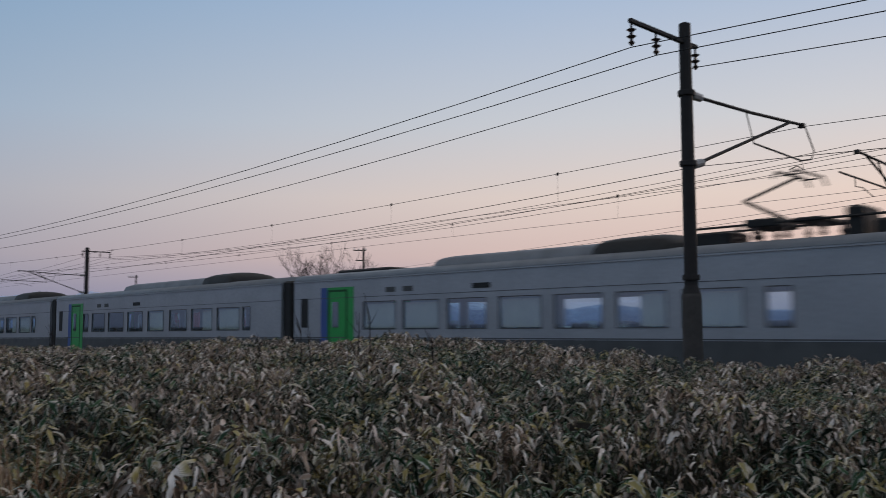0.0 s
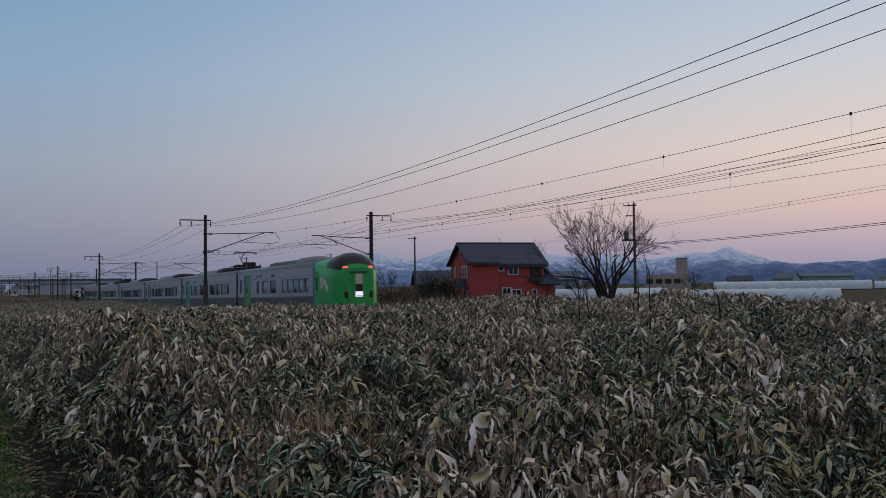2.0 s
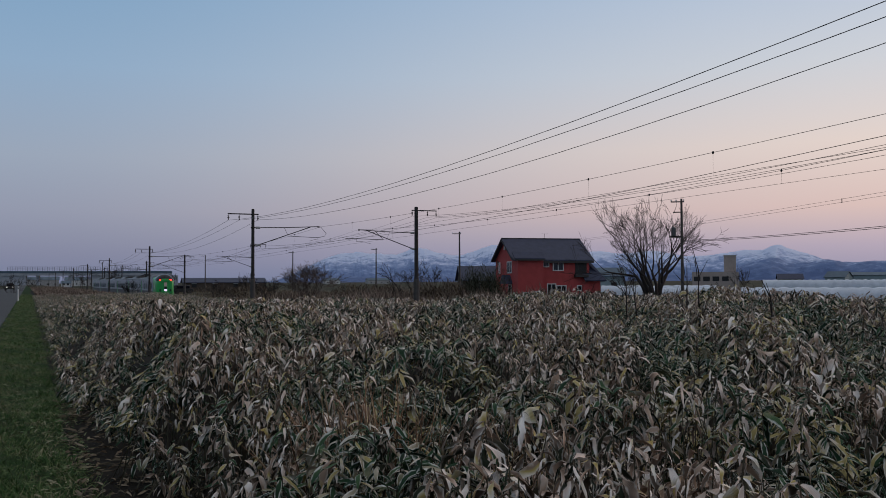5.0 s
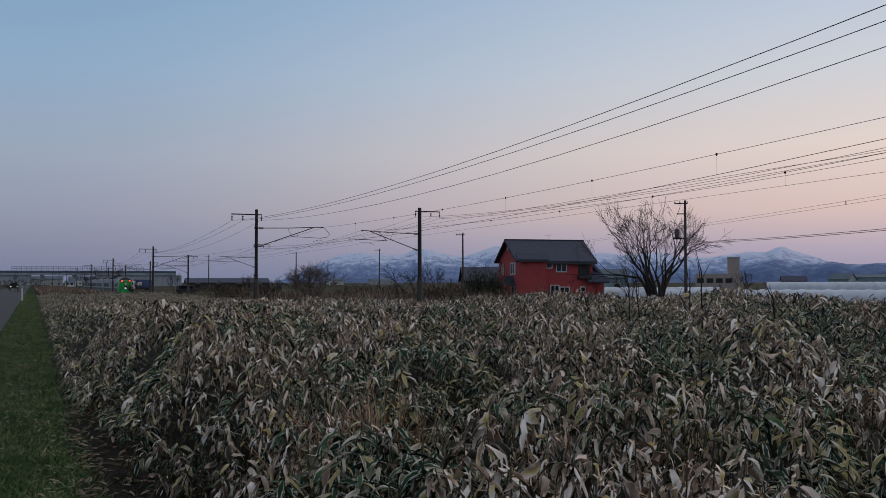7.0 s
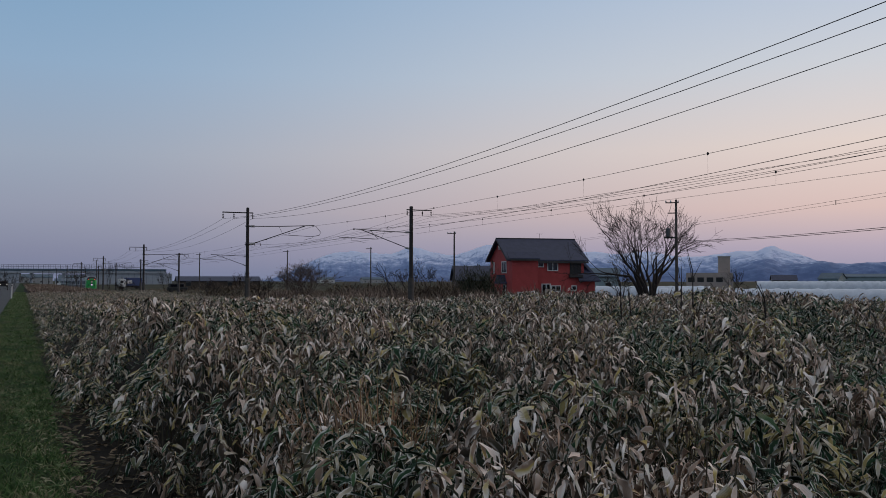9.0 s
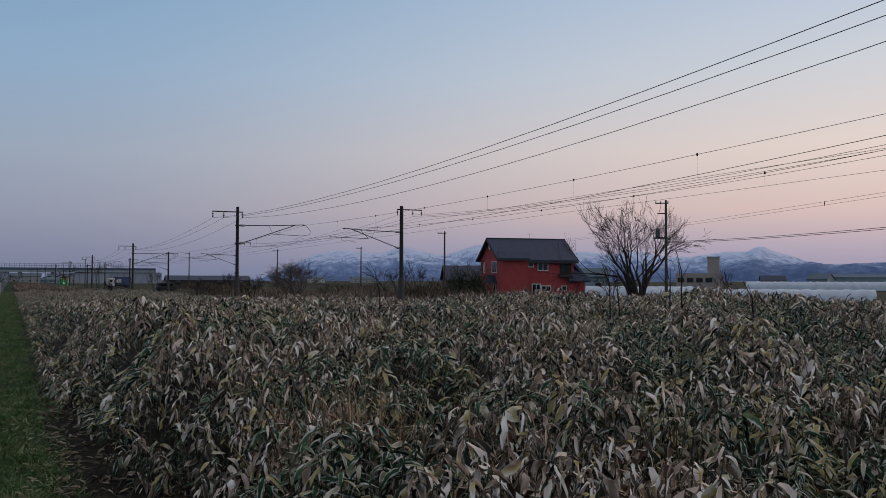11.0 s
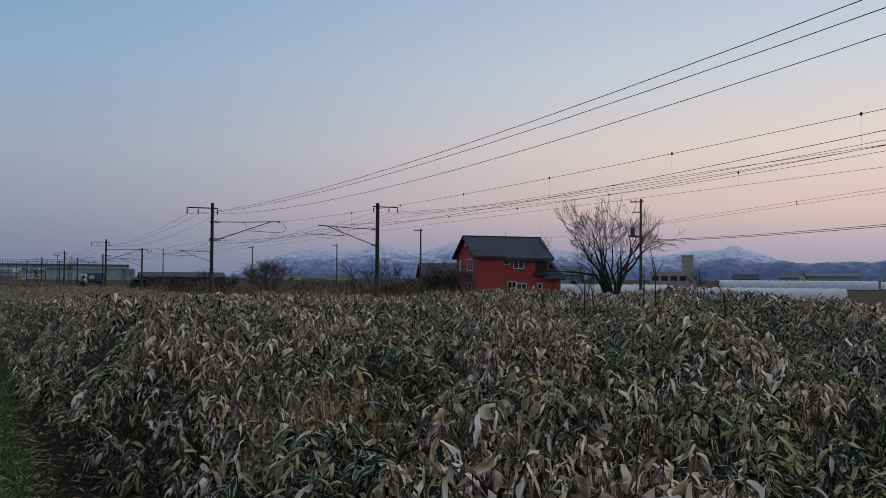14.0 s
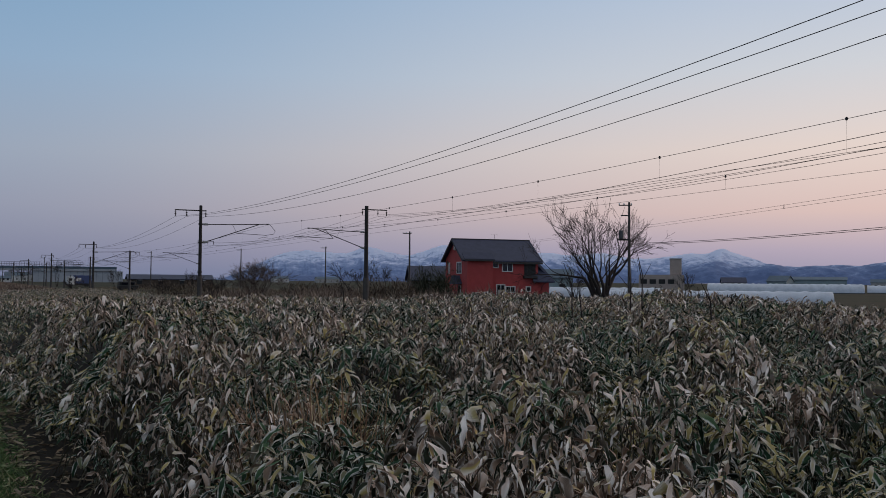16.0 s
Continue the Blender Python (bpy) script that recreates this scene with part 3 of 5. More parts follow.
def sector(r0, r1, a0, a1):
    """Places on a ring sector round the roadside, angles from the line."""
    def give(n):
        r = np.sqrt(rng.uniform(r0 * r0, r1 * r1, n))
        a = np.radians(rng.uniform(a0, a1, n))
        x, y = r * np.sin(a), r * np.cos(a)
        k = (x > np.clip(0.48 + 0.085 * (12.5 - y), 0.48, 0.95) + 0.16 * np.sin(2.3 * y) * (y < 9)) & (x < 14.2)
        return x[k], y[k]
    return give


def strip(x0, x1, y0, y1, rmin):
    def give(n):
        x, y = rng.uniform(x0, x1, n), y0 + (y1 - y0) * rng.uniform(0, 1, n) ** 1.5
        k = (np.hypot(x, y) > rmin) & (x > 0.48)
        return x[k], y[k]
    return give


def build_sasa():
    lab = "withered bamboo grass with pale drooping frost-bitten leaves"
    x, y, top = sasa_patch("bamboo_grass", 3700, sector(1.9, 8, 0, 82), 12, 1.0, lab, (0.1, 0.3, 0.52, 0.76), 1.1)
    g = Geo()
    for i in range(0, len(x)):
        lean = (rng.normal(0, 0.13), rng.normal(0, 0.13))
        g.tube([(x[i] + lean[0], y[i] + lean[1], GROUND), (x[i], y[i], top[i])], [0.005, 0.003], 3, False)
    tagged(part("bamboo_grass_stems", g, M["stem"]), "thin dry olive bamboo grass stems", "stems", kind="stuff")
    sasa_patch("bamboo_grass", 14500, sector(8, 18, 0, 80), 9, 1.0, lab, (0.12, 0.45, 0.78), 0.75)
    sasa_patch("bamboo_grass", 26000, strip(0.5, 14.4, 6, 118, 17), 7, 1.05, lab, (0.25, 0.65), 0.5)
    sasa_patch("bamboo_grass", 1500, sector(1.3, 8, 82, 176), 9, 1.0, lab, (0.25, 0.65))
    n = 9000
    x, y = rng.uniform(29.5, 60, n), 10 + 260 * rng.uniform(0, 1, n) ** 1.3
    z = np.array([land(a, b) for a, b in zip(x, y)])
    me = leaf_mesh("dry_weeds", np.stack([x, y, z], -1), rng.uniform(0, 6.28, n), rng.uniform(0.5, 1.25, n), rng.uniform(0.03, 0.08, n), rng.uniform(0.9, 1.5, n), rng.uniform(0.1, 1.2, n), rng.normal(0, 0.5, n), M["weeds"], (0.5,))
    tagged(new("dry_weeds", me), "tan and brown dry weeds on the ground beyond the tracks", "weeds", kind="stuff")
    n = 14000
    x = rng.uniform(29.5, 62, n)
    y = rng.uniform(48, 150, n)
    z = np.array([land(a, b) for a, b in zip(x, y)])
    tall = 0.65 + 0.35 * hollow(0.12 * x, 0.09 * y)
    me = leaf_mesh("tall_dry_weeds", np.stack([x, y, z], -1), rng.uniform(0, 6.28, n), rng.uniform(0.9, 2.1, n) * np.clip(tall, 0.35, 1.2), rng.uniform(0.04, 0.12, n), rng.uniform(1.1, 1.5, n), rng.uniform(0.3, 1.3, n), rng.normal(0, 0.5, n), M["rust"], (0.5,))
    tagged(new("tall_dry_weeds", me), "tall reddish brown dead weeds beyond the tracks", "weeds", kind="stuff")
    n = 9000
    x, y = rng.uniform(0.8, 15.5, n), rng.uniform(112, 290, n)
    z = np.array([land(a, b) for a, b in zip(x, y)])
    me = leaf_mesh("tall_dry_weeds", np.stack([x, y, z], -1), rng.uniform(0, 6.28, n), rng.uniform(0.3, 0.85, n), rng.uniform(0.06, 0.16, n), rng.uniform(1.0, 1.5, n), rng.uniform(0.2, 1.2, n), rng.normal(0, 0.5, n), M["rust"], (0.5,))
    tagged(new("tall_dry_weeds", me), "low brown dead weeds past the end of the bamboo grass", "weeds", kind="stuff")
    n = 115000
    yy = np.where(rng.uniform(0, 1, n) < 0.12, rng.uniform(-6, 3.5, n), 3.5 + 130 * rng.uniform(0, 1, n) ** 2.8)
    xx = rng.uniform(-0.95, 0.42, n) + 0.12 * (yy > 9) + 0.16 * np.sin(1.1 * yy) * rng.uniform(0, 1, n)
    me = leaf_mesh("verge_grass", np.stack([xx, yy, np.full(n, GROUND)], -1), rng.uniform(0, 6.28, n), rng.uniform(0.03, 0.12, n) * (1 + 0.35 * np.sin(2.1 * yy + 4 * xx + 2 * np.sin(5 * xx + 0.7 * yy))), rng.uniform(0.004, 0.010, n),
                   rng.uniform(0.7, 1.4, n), rng.uniform(-0.2, 0.9, n), rng.normal(0, 0.4, n), M["grass"], (0.4,))
    k = 1300
    lx, lyy = 0.35 + 0.9 * rng.uniform(0, 1, k), 3.5 + 10 * rng.uniform(0, 1, k)
    lm = leaf_mesh("leaf_litter", np.stack([lx, lyy, np.full(k, GROUND + 0.03)], -1), rng.uniform(0, 6.28, k), rng.uniform(0.06, 0.18, k), rng.uniform(0.008, 0.03, k),
                   rng.uniform(0.0, 1.0, k), rng.uniform(-0.9, 0.1, k), rng.normal(0, 0.9, k), M["weeds"], (0.25, 0.65))
    tagged(new("leaf_litter", lm), "dry fallen leaves on the soil beside the verge", "leaf litter", kind="stuff")
    k = 1200
    ty = 3.6 + 12 * rng.uniform(0, 1, k) ** 1.3
    tx = 0.05 + 0.5 * rng.uniform(0, 1, k) - 0.35 * (hollow(0.9 * ty, 2.0 * ty) > 0.4)
    bm = leaf_mesh("verge_weeds", np.stack([tx, ty, np.full(k, GROUND + 0.02)], -1), rng.uniform(0, 6.28, k), rng.uniform(0.03, 0.10, k), rng.uniform(0.008, 0.022, k),
                   rng.uniform(0.5, 1.3, k), rng.uniform(-0.8, 0.3, k), rng.normal(0, 0.5, k), M["weedgreen"], (0.25, 0.65))
    tagged(new("verge_weeds", bm), "pale green broad-leaved weeds along the verge edge", "weeds", kind="stuff")
    tagged(new("verge_grass", me), "short green grass on the road verge", "grass", kind="stuff")


build_sasa()


def dry_weed(az, d, count, height, seed):
    """A tuft of upright reddish dry stems in the bamboo grass."""
    r = np.random.default_rng(seed)
    a = radians(az)
    b = np.stack([r.normal(0, 0.16, count), r.normal(0, 0.16, count), np.zeros(count)], -1)
    me = leaf_mesh("dry_weed_tuft", b, r.uniform(0, 6.28, count), height * r.uniform(0.75, 1.2, count), r.uniform(0.006, 0.013, count), r.uniform(1.15, 1.5, count), r.uniform(0.6, 1.5, count), r.normal(0, 0.8, count), M["dryred"])
    ob = tagged(new("dry_weed_tuft", me), "tuft of dry reddish brown weed stems in the bamboo grass", "weed", "dry weed tufts")
    ob.matrix_world = pose(d * math.sin(a), d * math.cos(a), GROUND)


for args in ((20.2, 5.0, 150, 1.02, 1), (22.3, 5.3, 60, 1.0, 2), (31.5, 5.0, 40, 0.95, 3), (12.5, 9.5, 40, 1.0, 4), (47.0, 6.6, 50, 0.9, 5)):
    dry_weed(*args)
sheet("verge", [-0.98, -0.5, 0, 0.4, 0.8], [-30, 0, 20, 60, 200, 500], lambda x, y: GROUND + 0.012, M["verge"], "green mown grass verge along the lane", "verge")


def build_plants():
    """The nearest bamboo grass plants, leaf by leaf, and some bare stalks above the field."""
    r = random.Random(3)
    one = np.ones(1)
    meshes = [leaf_mesh("leaf", np.zeros((1, 3)), 0 * one, r.uniform(0.09, 0.16) * one, r.uniform(0.02, 0.034) * one, r.uniform(-0.3, 0.6) * one, r.uniform(-1.6, -0.5) * one, r.uniform(-0.6, 0.6) * one,
                        M[r.choice(("sasa", "sasa_green"))], (0.1, 0.3, 0.52, 0.76), 0.18) for _ in range(10)]
    for k in range(22):
        a, d = radians(r.uniform(3, 66)), r.uniform(2.7, 4.6)
        x, y = d * math.sin(a), d * math.cos(a)
        if x < 0.75:
            continue
        h = float(canopy(np.array([x]), np.array([y]))[0]) - GROUND + r.uniform(0.02, 0.12)
        t = thing("bamboo_grass_plant", "single bamboo grass plant with drooping withered leaves", "bamboo grass", pose(x, y, GROUND), "near bamboo grass plants")
        part("stem", Geo().tube([(r.uniform(-0.08, 0.08), r.uniform(-0.08, 0.08), 0), (0, 0, h)], [0.005, 0.003], 5), M["stem"], t)
        for j in range(11):
            leaf = new("leaf", r.choice(meshes))
            leaf.parent = t
            leaf.matrix_basis = pose(0, 0, h - 0.022 * j, r.uniform(-20, 20), r.uniform(-15, 15), 137 * j + r.uniform(-20, 20))
    for az, d, h in ((36.0, 12.5, 0.75), (36.6, 12.6, 0.5), (39.6, 12, 0.6), (40.3, 12.1, 0.85), (33.5, 13, 0.4), (44.5, 9.5, 0.45), (57.5, 11, 0.35), (21.5, 15, 0.6), (30.2, 14, 0.35)):
        a = radians(az)
        x, y = d * math.sin(a), d * math.cos(a)
        z0 = float(canopy(np.array([x]), np.array([y]))[0])
        t = thing("dry_stalk", "thin bare dry weed stalk standing above the bamboo grass", "weed", pose(x, y, GROUND), "dry stalks")
        b = z0 - GROUND
        part("stalk", Geo().tube([(0, 0, 0), (0.02, 0, b), (r.uniform(-0.05, 0.05), 0, b + h * 0.6), (r.uniform(-0.12, 0.12), 0.03, b + h)], [0.011, 0.009, 0.007, 0.003], 5), M["bark"], t)
        for j in range(3):
            z = b + h * r.uniform(0.3, 0.75)
            part("twig", Geo().tube([(0.0, 0, z), (r.uniform(-0.2, 0.2), r.uniform(-0.1, 0.1), z + h * 0.3)], [0.006, 0.002], 4), M["bark"], t)


build_plants()


# ---- overhead line ----
def crossarm(pole, z, arms, side):
    g = Geo()
    x0, x1 = min(arms) - 0.05, max(arms) + 0.05
    g.box(x0, -0.04, z - 0.04, x1, 0.04, z + 0.04, bev=0.012)
    part("crossarm", g, M["pole"], pole)
    for a in arms:
        g = Geo()
        g.lathe([(0.02, 0), (0.02, -0.08), (0.09, -0.11), (0.03, -0.15), (0.03, -0.20), (0.09, -0.23), (0.03, -0.27), (0.03, -0.31), (0.06, -0.34), (0.015, -0.40)], (a, 0, z - 0.05), 8)
        part("insulator", g, M["insul"], pole, "brown disc insulator")


def bracket(pole, s, zu, zl, reach):
    """Hinged cantilever towards the track: s is the side it points to."""
    tip = (s * reach, 0, zu + 0.17)
    part("top_tube", Geo().tube([(s * 0.45, 0, zu), (s * reach * 0.5, 0, zu + 0.05), tip], 0.034, 6), M["pole"], pole)
    part("strut", Geo().tube([(s * 0.5, 0, zl + 0.1), (s * reach * 0.87, 0, zu + 0.12)], 0.034, 6), M["pole"], pole)
    for z, z2 in ((zu, zu), (zl, zl + 0.1)):
        part("hinge", Geo().tube([(0, 0, z), (s * 0.2, 0, z)], 0.03, 6), M["pole"], pole)
        g = Geo().tube([(s * 0.18, 0, z), (s * 0.22, 0, z + (z2 - z) * 0.1), (s * 0.5, 0, z + (z2 - z) * 0.8), (s * 0.55, 0, z2)], [0.05, 0.085, 0.08, 0.045], 8)
        part("rod_insulator", g, M["rod"], pole, "pale grey rod insulator")
    mid = (s * reach * 0.53, 0, zl + 0.1 + (zu - zl - 0.1) * 0.53)
    if s == 1:
        low = (reach * 1.09, 0, zu - 0.56)
        part("pull_rod", Geo().tube([mid, (reach * 0.98, 0, zu - 0.66), low], 0.02, 6), M["pole"], pole)
        part("end_loop", Geo().tube([tip, (reach * 1.04, 0, zu + 0.12), (reach * 1.12, 0, zu - 0.34), low], 0.018, 6), M["pole"], pole)
        part("steady_arm", Geo().tube([(reach * 0.98, 0, zu - 0.66), (reach, 0, zu - 0.85), (reach * 0.94, 0, zu - 0.80), (reach * 0.86, 0, zu - 0.93)], 0.013, 6), M["pole"], pole)
    else:
        part("pull_rod", Geo().tube([(-reach * 0.58, 0, zu - 0.60), (-reach * 1.24, 0, zu - 0.52)], 0.026, 6), M["pole"], pole)
        part("tie_rod", Geo().tube([(-reach * 0.58, 0, zu - 0.60), (-reach * 0.72, 0, zu + 0.08)], 0.02, 6), M["pole"], pole)
        part("steady_arm", Geo().tube([(-reach * 1.04, 0, zu - 0.55), (-reach * 1.04, 0, zu - 0.78), (-reach * 0.94, 0, zu - 0.76), (-reach * 0.80, 0, zu - 0.93)], 0.013, 6), M["pole"], pole)
    part("hanger", Geo().tube([(s * reach * 0.47, 0, zu + 0.04), mid], 0.012, 5), M["wire"], pole)
    part("clamp", Geo().box(s * reach - 0.06, -0.06, zu + 0.1, s * reach + 0.06, 0.06, zu + 0.2), M["pole"], pole)


NEAR_Y = [8.55 - 57 * 2, 8.55 - 57, 8.55] + [65.6 + 59.3 * k for k in range(8)]
FAR_Y = [8.9 - 58 * 2, 8.9 - 58, 8.9] + [68.0 + 57.8 * k for k in range(8)]
TOPZ, UPZ, LOWZ = 7.38, 6.05, 4.72


def build_pole(s, top):
    """s = 1: beside the near track, bracket to the far side; s = -1: the row opposite."""
    ob = thing("catenary_pole", "dark weathered catenary pole with crossarm and hinged bracket beside the track", "pole", group="catenary poles")
    f = 1.0 if s == 1 else 1.35
    g = Geo().lathe([(0.17 * f, -1.2), (0.165 * f, 2.3), (0.16 * f, 2.32), (0.125 * f, 2.45), (0.11 * f, top), (0.05 * f, top + 0.03)], (0, 0, 0), 12)
    part("mast", g, M["pole"], ob)
    part("base_sleeve", Geo().lathe([(0.185 * f, -1.2), (0.18 * f, 2.25), (0.17 * f, 2.3)], (0, 0, 0), 12), M["polecon"], ob, "grey concrete lower sleeve")
    for z in (UPZ, LOWZ, 2.6):
        part("band", Geo().lathe([(0.155, z - 0.05), (0.16, z - 0.03), (0.16, z + 0.03), (0.155, z + 0.05)], (0, 0, 0), 12), M["pole"], ob)
    crossarm(ob, top - (0.36 if s == 1 else 0.27), (-1.78 * s, -1.0 * s, 0.36 * s), s)
    bracket(ob, s, UPZ, LOWZ, 4.95)
    return ob


def line_point(x, z):
    return lambda y: Vector((x + bend(y), y, z + grade(y)))


def span(name, ys, at, sag, r, label, n=14, drop=None):
    """One wire over the supports at ys; at(y) gives its support; sag in metres."""
    pts = [at(ys[0])]
    for a, b in zip(ys, ys[1:]):
        p, q = at(a), at(b)
        pts += [p.lerp(q, k / n) - Vector((0, 0, 4 * sag * (k / n) * (1 - k / n))) for k in range(1, n + 1)]
    return tagged(part(name, Geo().tube(pts, r, 5, False), M["wire"]), label, "wire", "overhead wires")


def build_line():
    for s, ys, px in ((1, NEAR_Y, POLE_X), (-1, FAR_Y, POLE_FAR)):
        top = TOPZ if s == 1 else 8.17
        first = build_pole(s, top)
        first.matrix_world = pose(px + bend(ys[0]), ys[0], grade(ys[0]))
        for y in ys[1:]:
            copy_thing(first, pose(px + bend(y), y, grade(y)))
        for a, dz, sag in ((-1.78 * s, 0.83, 0.80), (-1.0 * s, 0.81, 0.74), (0.36 * s, 0.76, 0.92)):
            span("feeder_wire", ys, line_point(px + a, top - dz), sag, 0.0095, "dark feeder wire hung from pole insulators")
        c = TRACK if s == 1 else TRACK2
        mess = line_point(c, UPZ + 0.17)
        dip = 0.40 if s == 1 else 0.80
        span("messenger_wire", ys, mess, dip, 0.008, "dark messenger wire over the track")
        span("contact_wire", ys, line_point(c, 5.16), 0.0, 0.006, "thin contact wire over the track")
        low = line_point(px + 0.3 * s, LOWZ - 0.02)
        if s == 1:
            span("return_wire", ys, low, 0.6, 0.007, "thin return wire along the poles")
        g, h = Geo(), Geo()
        for a, b in zip(ys, ys[1:]):
            for k in range(1, 8):
                u = k / 8
                p = mess(a).lerp(mess(b), u) - Vector((0, 0, 4 * dip * u * (1 - u)))
                q = line_point(c, 5.16)(a).lerp(line_point(c, 5.16)(b), u)
                g.tube([p, q], 0.003, 3, False)
                h.lathe([(0.01, -0.05), (0.035, -0.03), (0.035, 0.03), (0.01, 0.05)], p, 6)
        tagged(part("dropper_wires", g, M["wire"]), "thin dropper wires between messenger and contact wire", "wire", kind="stuff")
        tagged(part("dropper_clamps", h, M["wire"]), "small dark clamps on the messenger wire", "clamp", kind="stuff")


build_line()


# ---- train ----
CAR, HALF, BODY0, GUT = 20.8, 1.45, 0.35, 3.36
ROOF = [(1.45, 3.36), (1.42, 3.43), (1.33, 3.51), (1.08, 3.58), (0.6, 3.63), (0.0, 3.65)]


def wall(g, x, holes, y0, y1, z0, z1, t):
    """A side sheet in the plane x with openings (ya, yb, za, zb)."""
    ys = sorted({y0, y1, *(h[0] for h in holes), *(h[1] for h in holes)})
    zs = sorted({z0, z1, *(h[2] for h in holes), *(h[3] for h in holes)})
    xi = x - t if x > 0 else x + t
    for a, b in zip(ys, ys[1:]):
        for c, d in zip(zs, zs[1:]):
            m, k = (a + b) / 2, (c + d) / 2
            if any(h[0] < m < h[1] and h[2] < k < h[3] for h in holes):
                continue
            g.add([(x, a, c), (x, b, c), (x, b, d), (x, a, d)], [(0, 1, 2, 3)])
            g.add([(xi, a, c), (xi, b, c), (xi, b, d), (xi, a, d)], [(3, 2, 1, 0)])
    for a, b, c, d in holes:
        vs = [(x, a, c), (x, b, c), (x, b, d), (x, a, d), (xi, a, c), (xi, b, c), (xi, b, d), (xi, a, d)]
        g.add(vs, [(0, 1, 5, 4), (1, 2, 6, 5), (2, 3, 7, 6), (3, 0, 4, 7)])


def roof_geo(y0, y1, up=0.0):
    g = Geo()
    prof = [(-x, z) for x, z in ROOF] + [(x, z) for x, z in reversed(ROOF[:-1])]
    n = len(prof)
    vs = [(x, y, z) for y in (y0, y1) for x, z in prof]
    g.add(vs, [(i, i + 1, n + i + 1, n + i) for i in range(n - 1)] + [tuple(range(n - 1, -1, -1)), tuple(range(n, 2 * n))])
    return g


def ac_unit(y0, y1, car, shell, hood):
    """Long rounded roof unit with a dark arched end."""
    def hull(a, b, h, w):
        g, prof = Geo(), []
        for k in range(9):
            t = math.pi * k / 8
            prof.append((-w * math.cos(t), 3.50 + h * math.sin(t) ** 0.45))
        vs = []
        for y, s in ((a, 0.5), (a + 0.25, 0.9), (a + 0.6, 1.0), (b - 0.6, 1.0), (b - 0.15, 0.92), (b, 0.55)):
            vs += [(x, y, 3.50 + (z - 3.50) * s) for x, z in prof]
        fs = [(j * 9 + i, j * 9 + i + 1, j * 9 + i + 10, j * 9 + i + 9) for j in range(5) for i in range(8)]
        return g.add(vs, fs + [tuple(range(8, -1, -1)), tuple(range(45, 54))])
    part("air_conditioner", hull(y0, y1, 0.42, 1.15), shell, car, "long roof air conditioner", True)
    g = hull(y0 - 0.1, y0 + 2.2, 0.52, 1.18)
    part("fan_hood", g, hood, car, "arched fan hood", True)


def windows_for(kind):
    """Openings of one side, from the rear end y = 0 to the front end y = CAR: (ya, yb)."""
    if kind == "tail":
        return [(4.0, 4.8), (5.05, 5.98), (6.22, 7.1), (7.5, 8.33), (8.66, 9.46), (10.85, 12.15), (12.75, 14.1), (15.06, 15.55)]
    if kind == "far":
        return [(2.3, 2.8), (3.05, 4.65), (5.05, 6.65), (7.05, 8.5), (9.05, 10.45), (10.95, 12.4), (12.85, 14.4), (14.8, 16.2), (16.65, 17.2)]
    return [(2.6, 3.15), (3.7, 5.15), (5.62, 7.0), (7.46, 8.93), (9.4, 10.88), (11.38, 12.9), (13.3, 14.85), (15.2, 16.75)]


def side_door(car, y0, y1, x, green=True):
    s = 1 if x > 0 else -1
    g = Geo()
    wall(g, x + s * 0.004, [(y0 + 0.45, y1 - 0.2, 1.75, 2.6)], y0 + 0.05, y1 - 0.05, 0.95, 2.95, 0.04)
    d = part("door", g, M["green"], car, "bright green sliding door")
    for a, b, c, e in ((y0 - 0.03, y0 + 0.06, 0.95, 3.0), (y1 - 0.06, y1 + 0.03, 0.95, 3.0), (y0, y1, 2.93, 3.0)):
        part("door_gap", Geo().box(x - 0.01, a, c, x + s * 0.011, b, e), M["doorgap"], d)
    part("door_window", Geo().box(x - 0.02, y0 + 0.45, 1.75, x - 0.01, y1 - 0.2, 2.6), M["trainglass"], d)


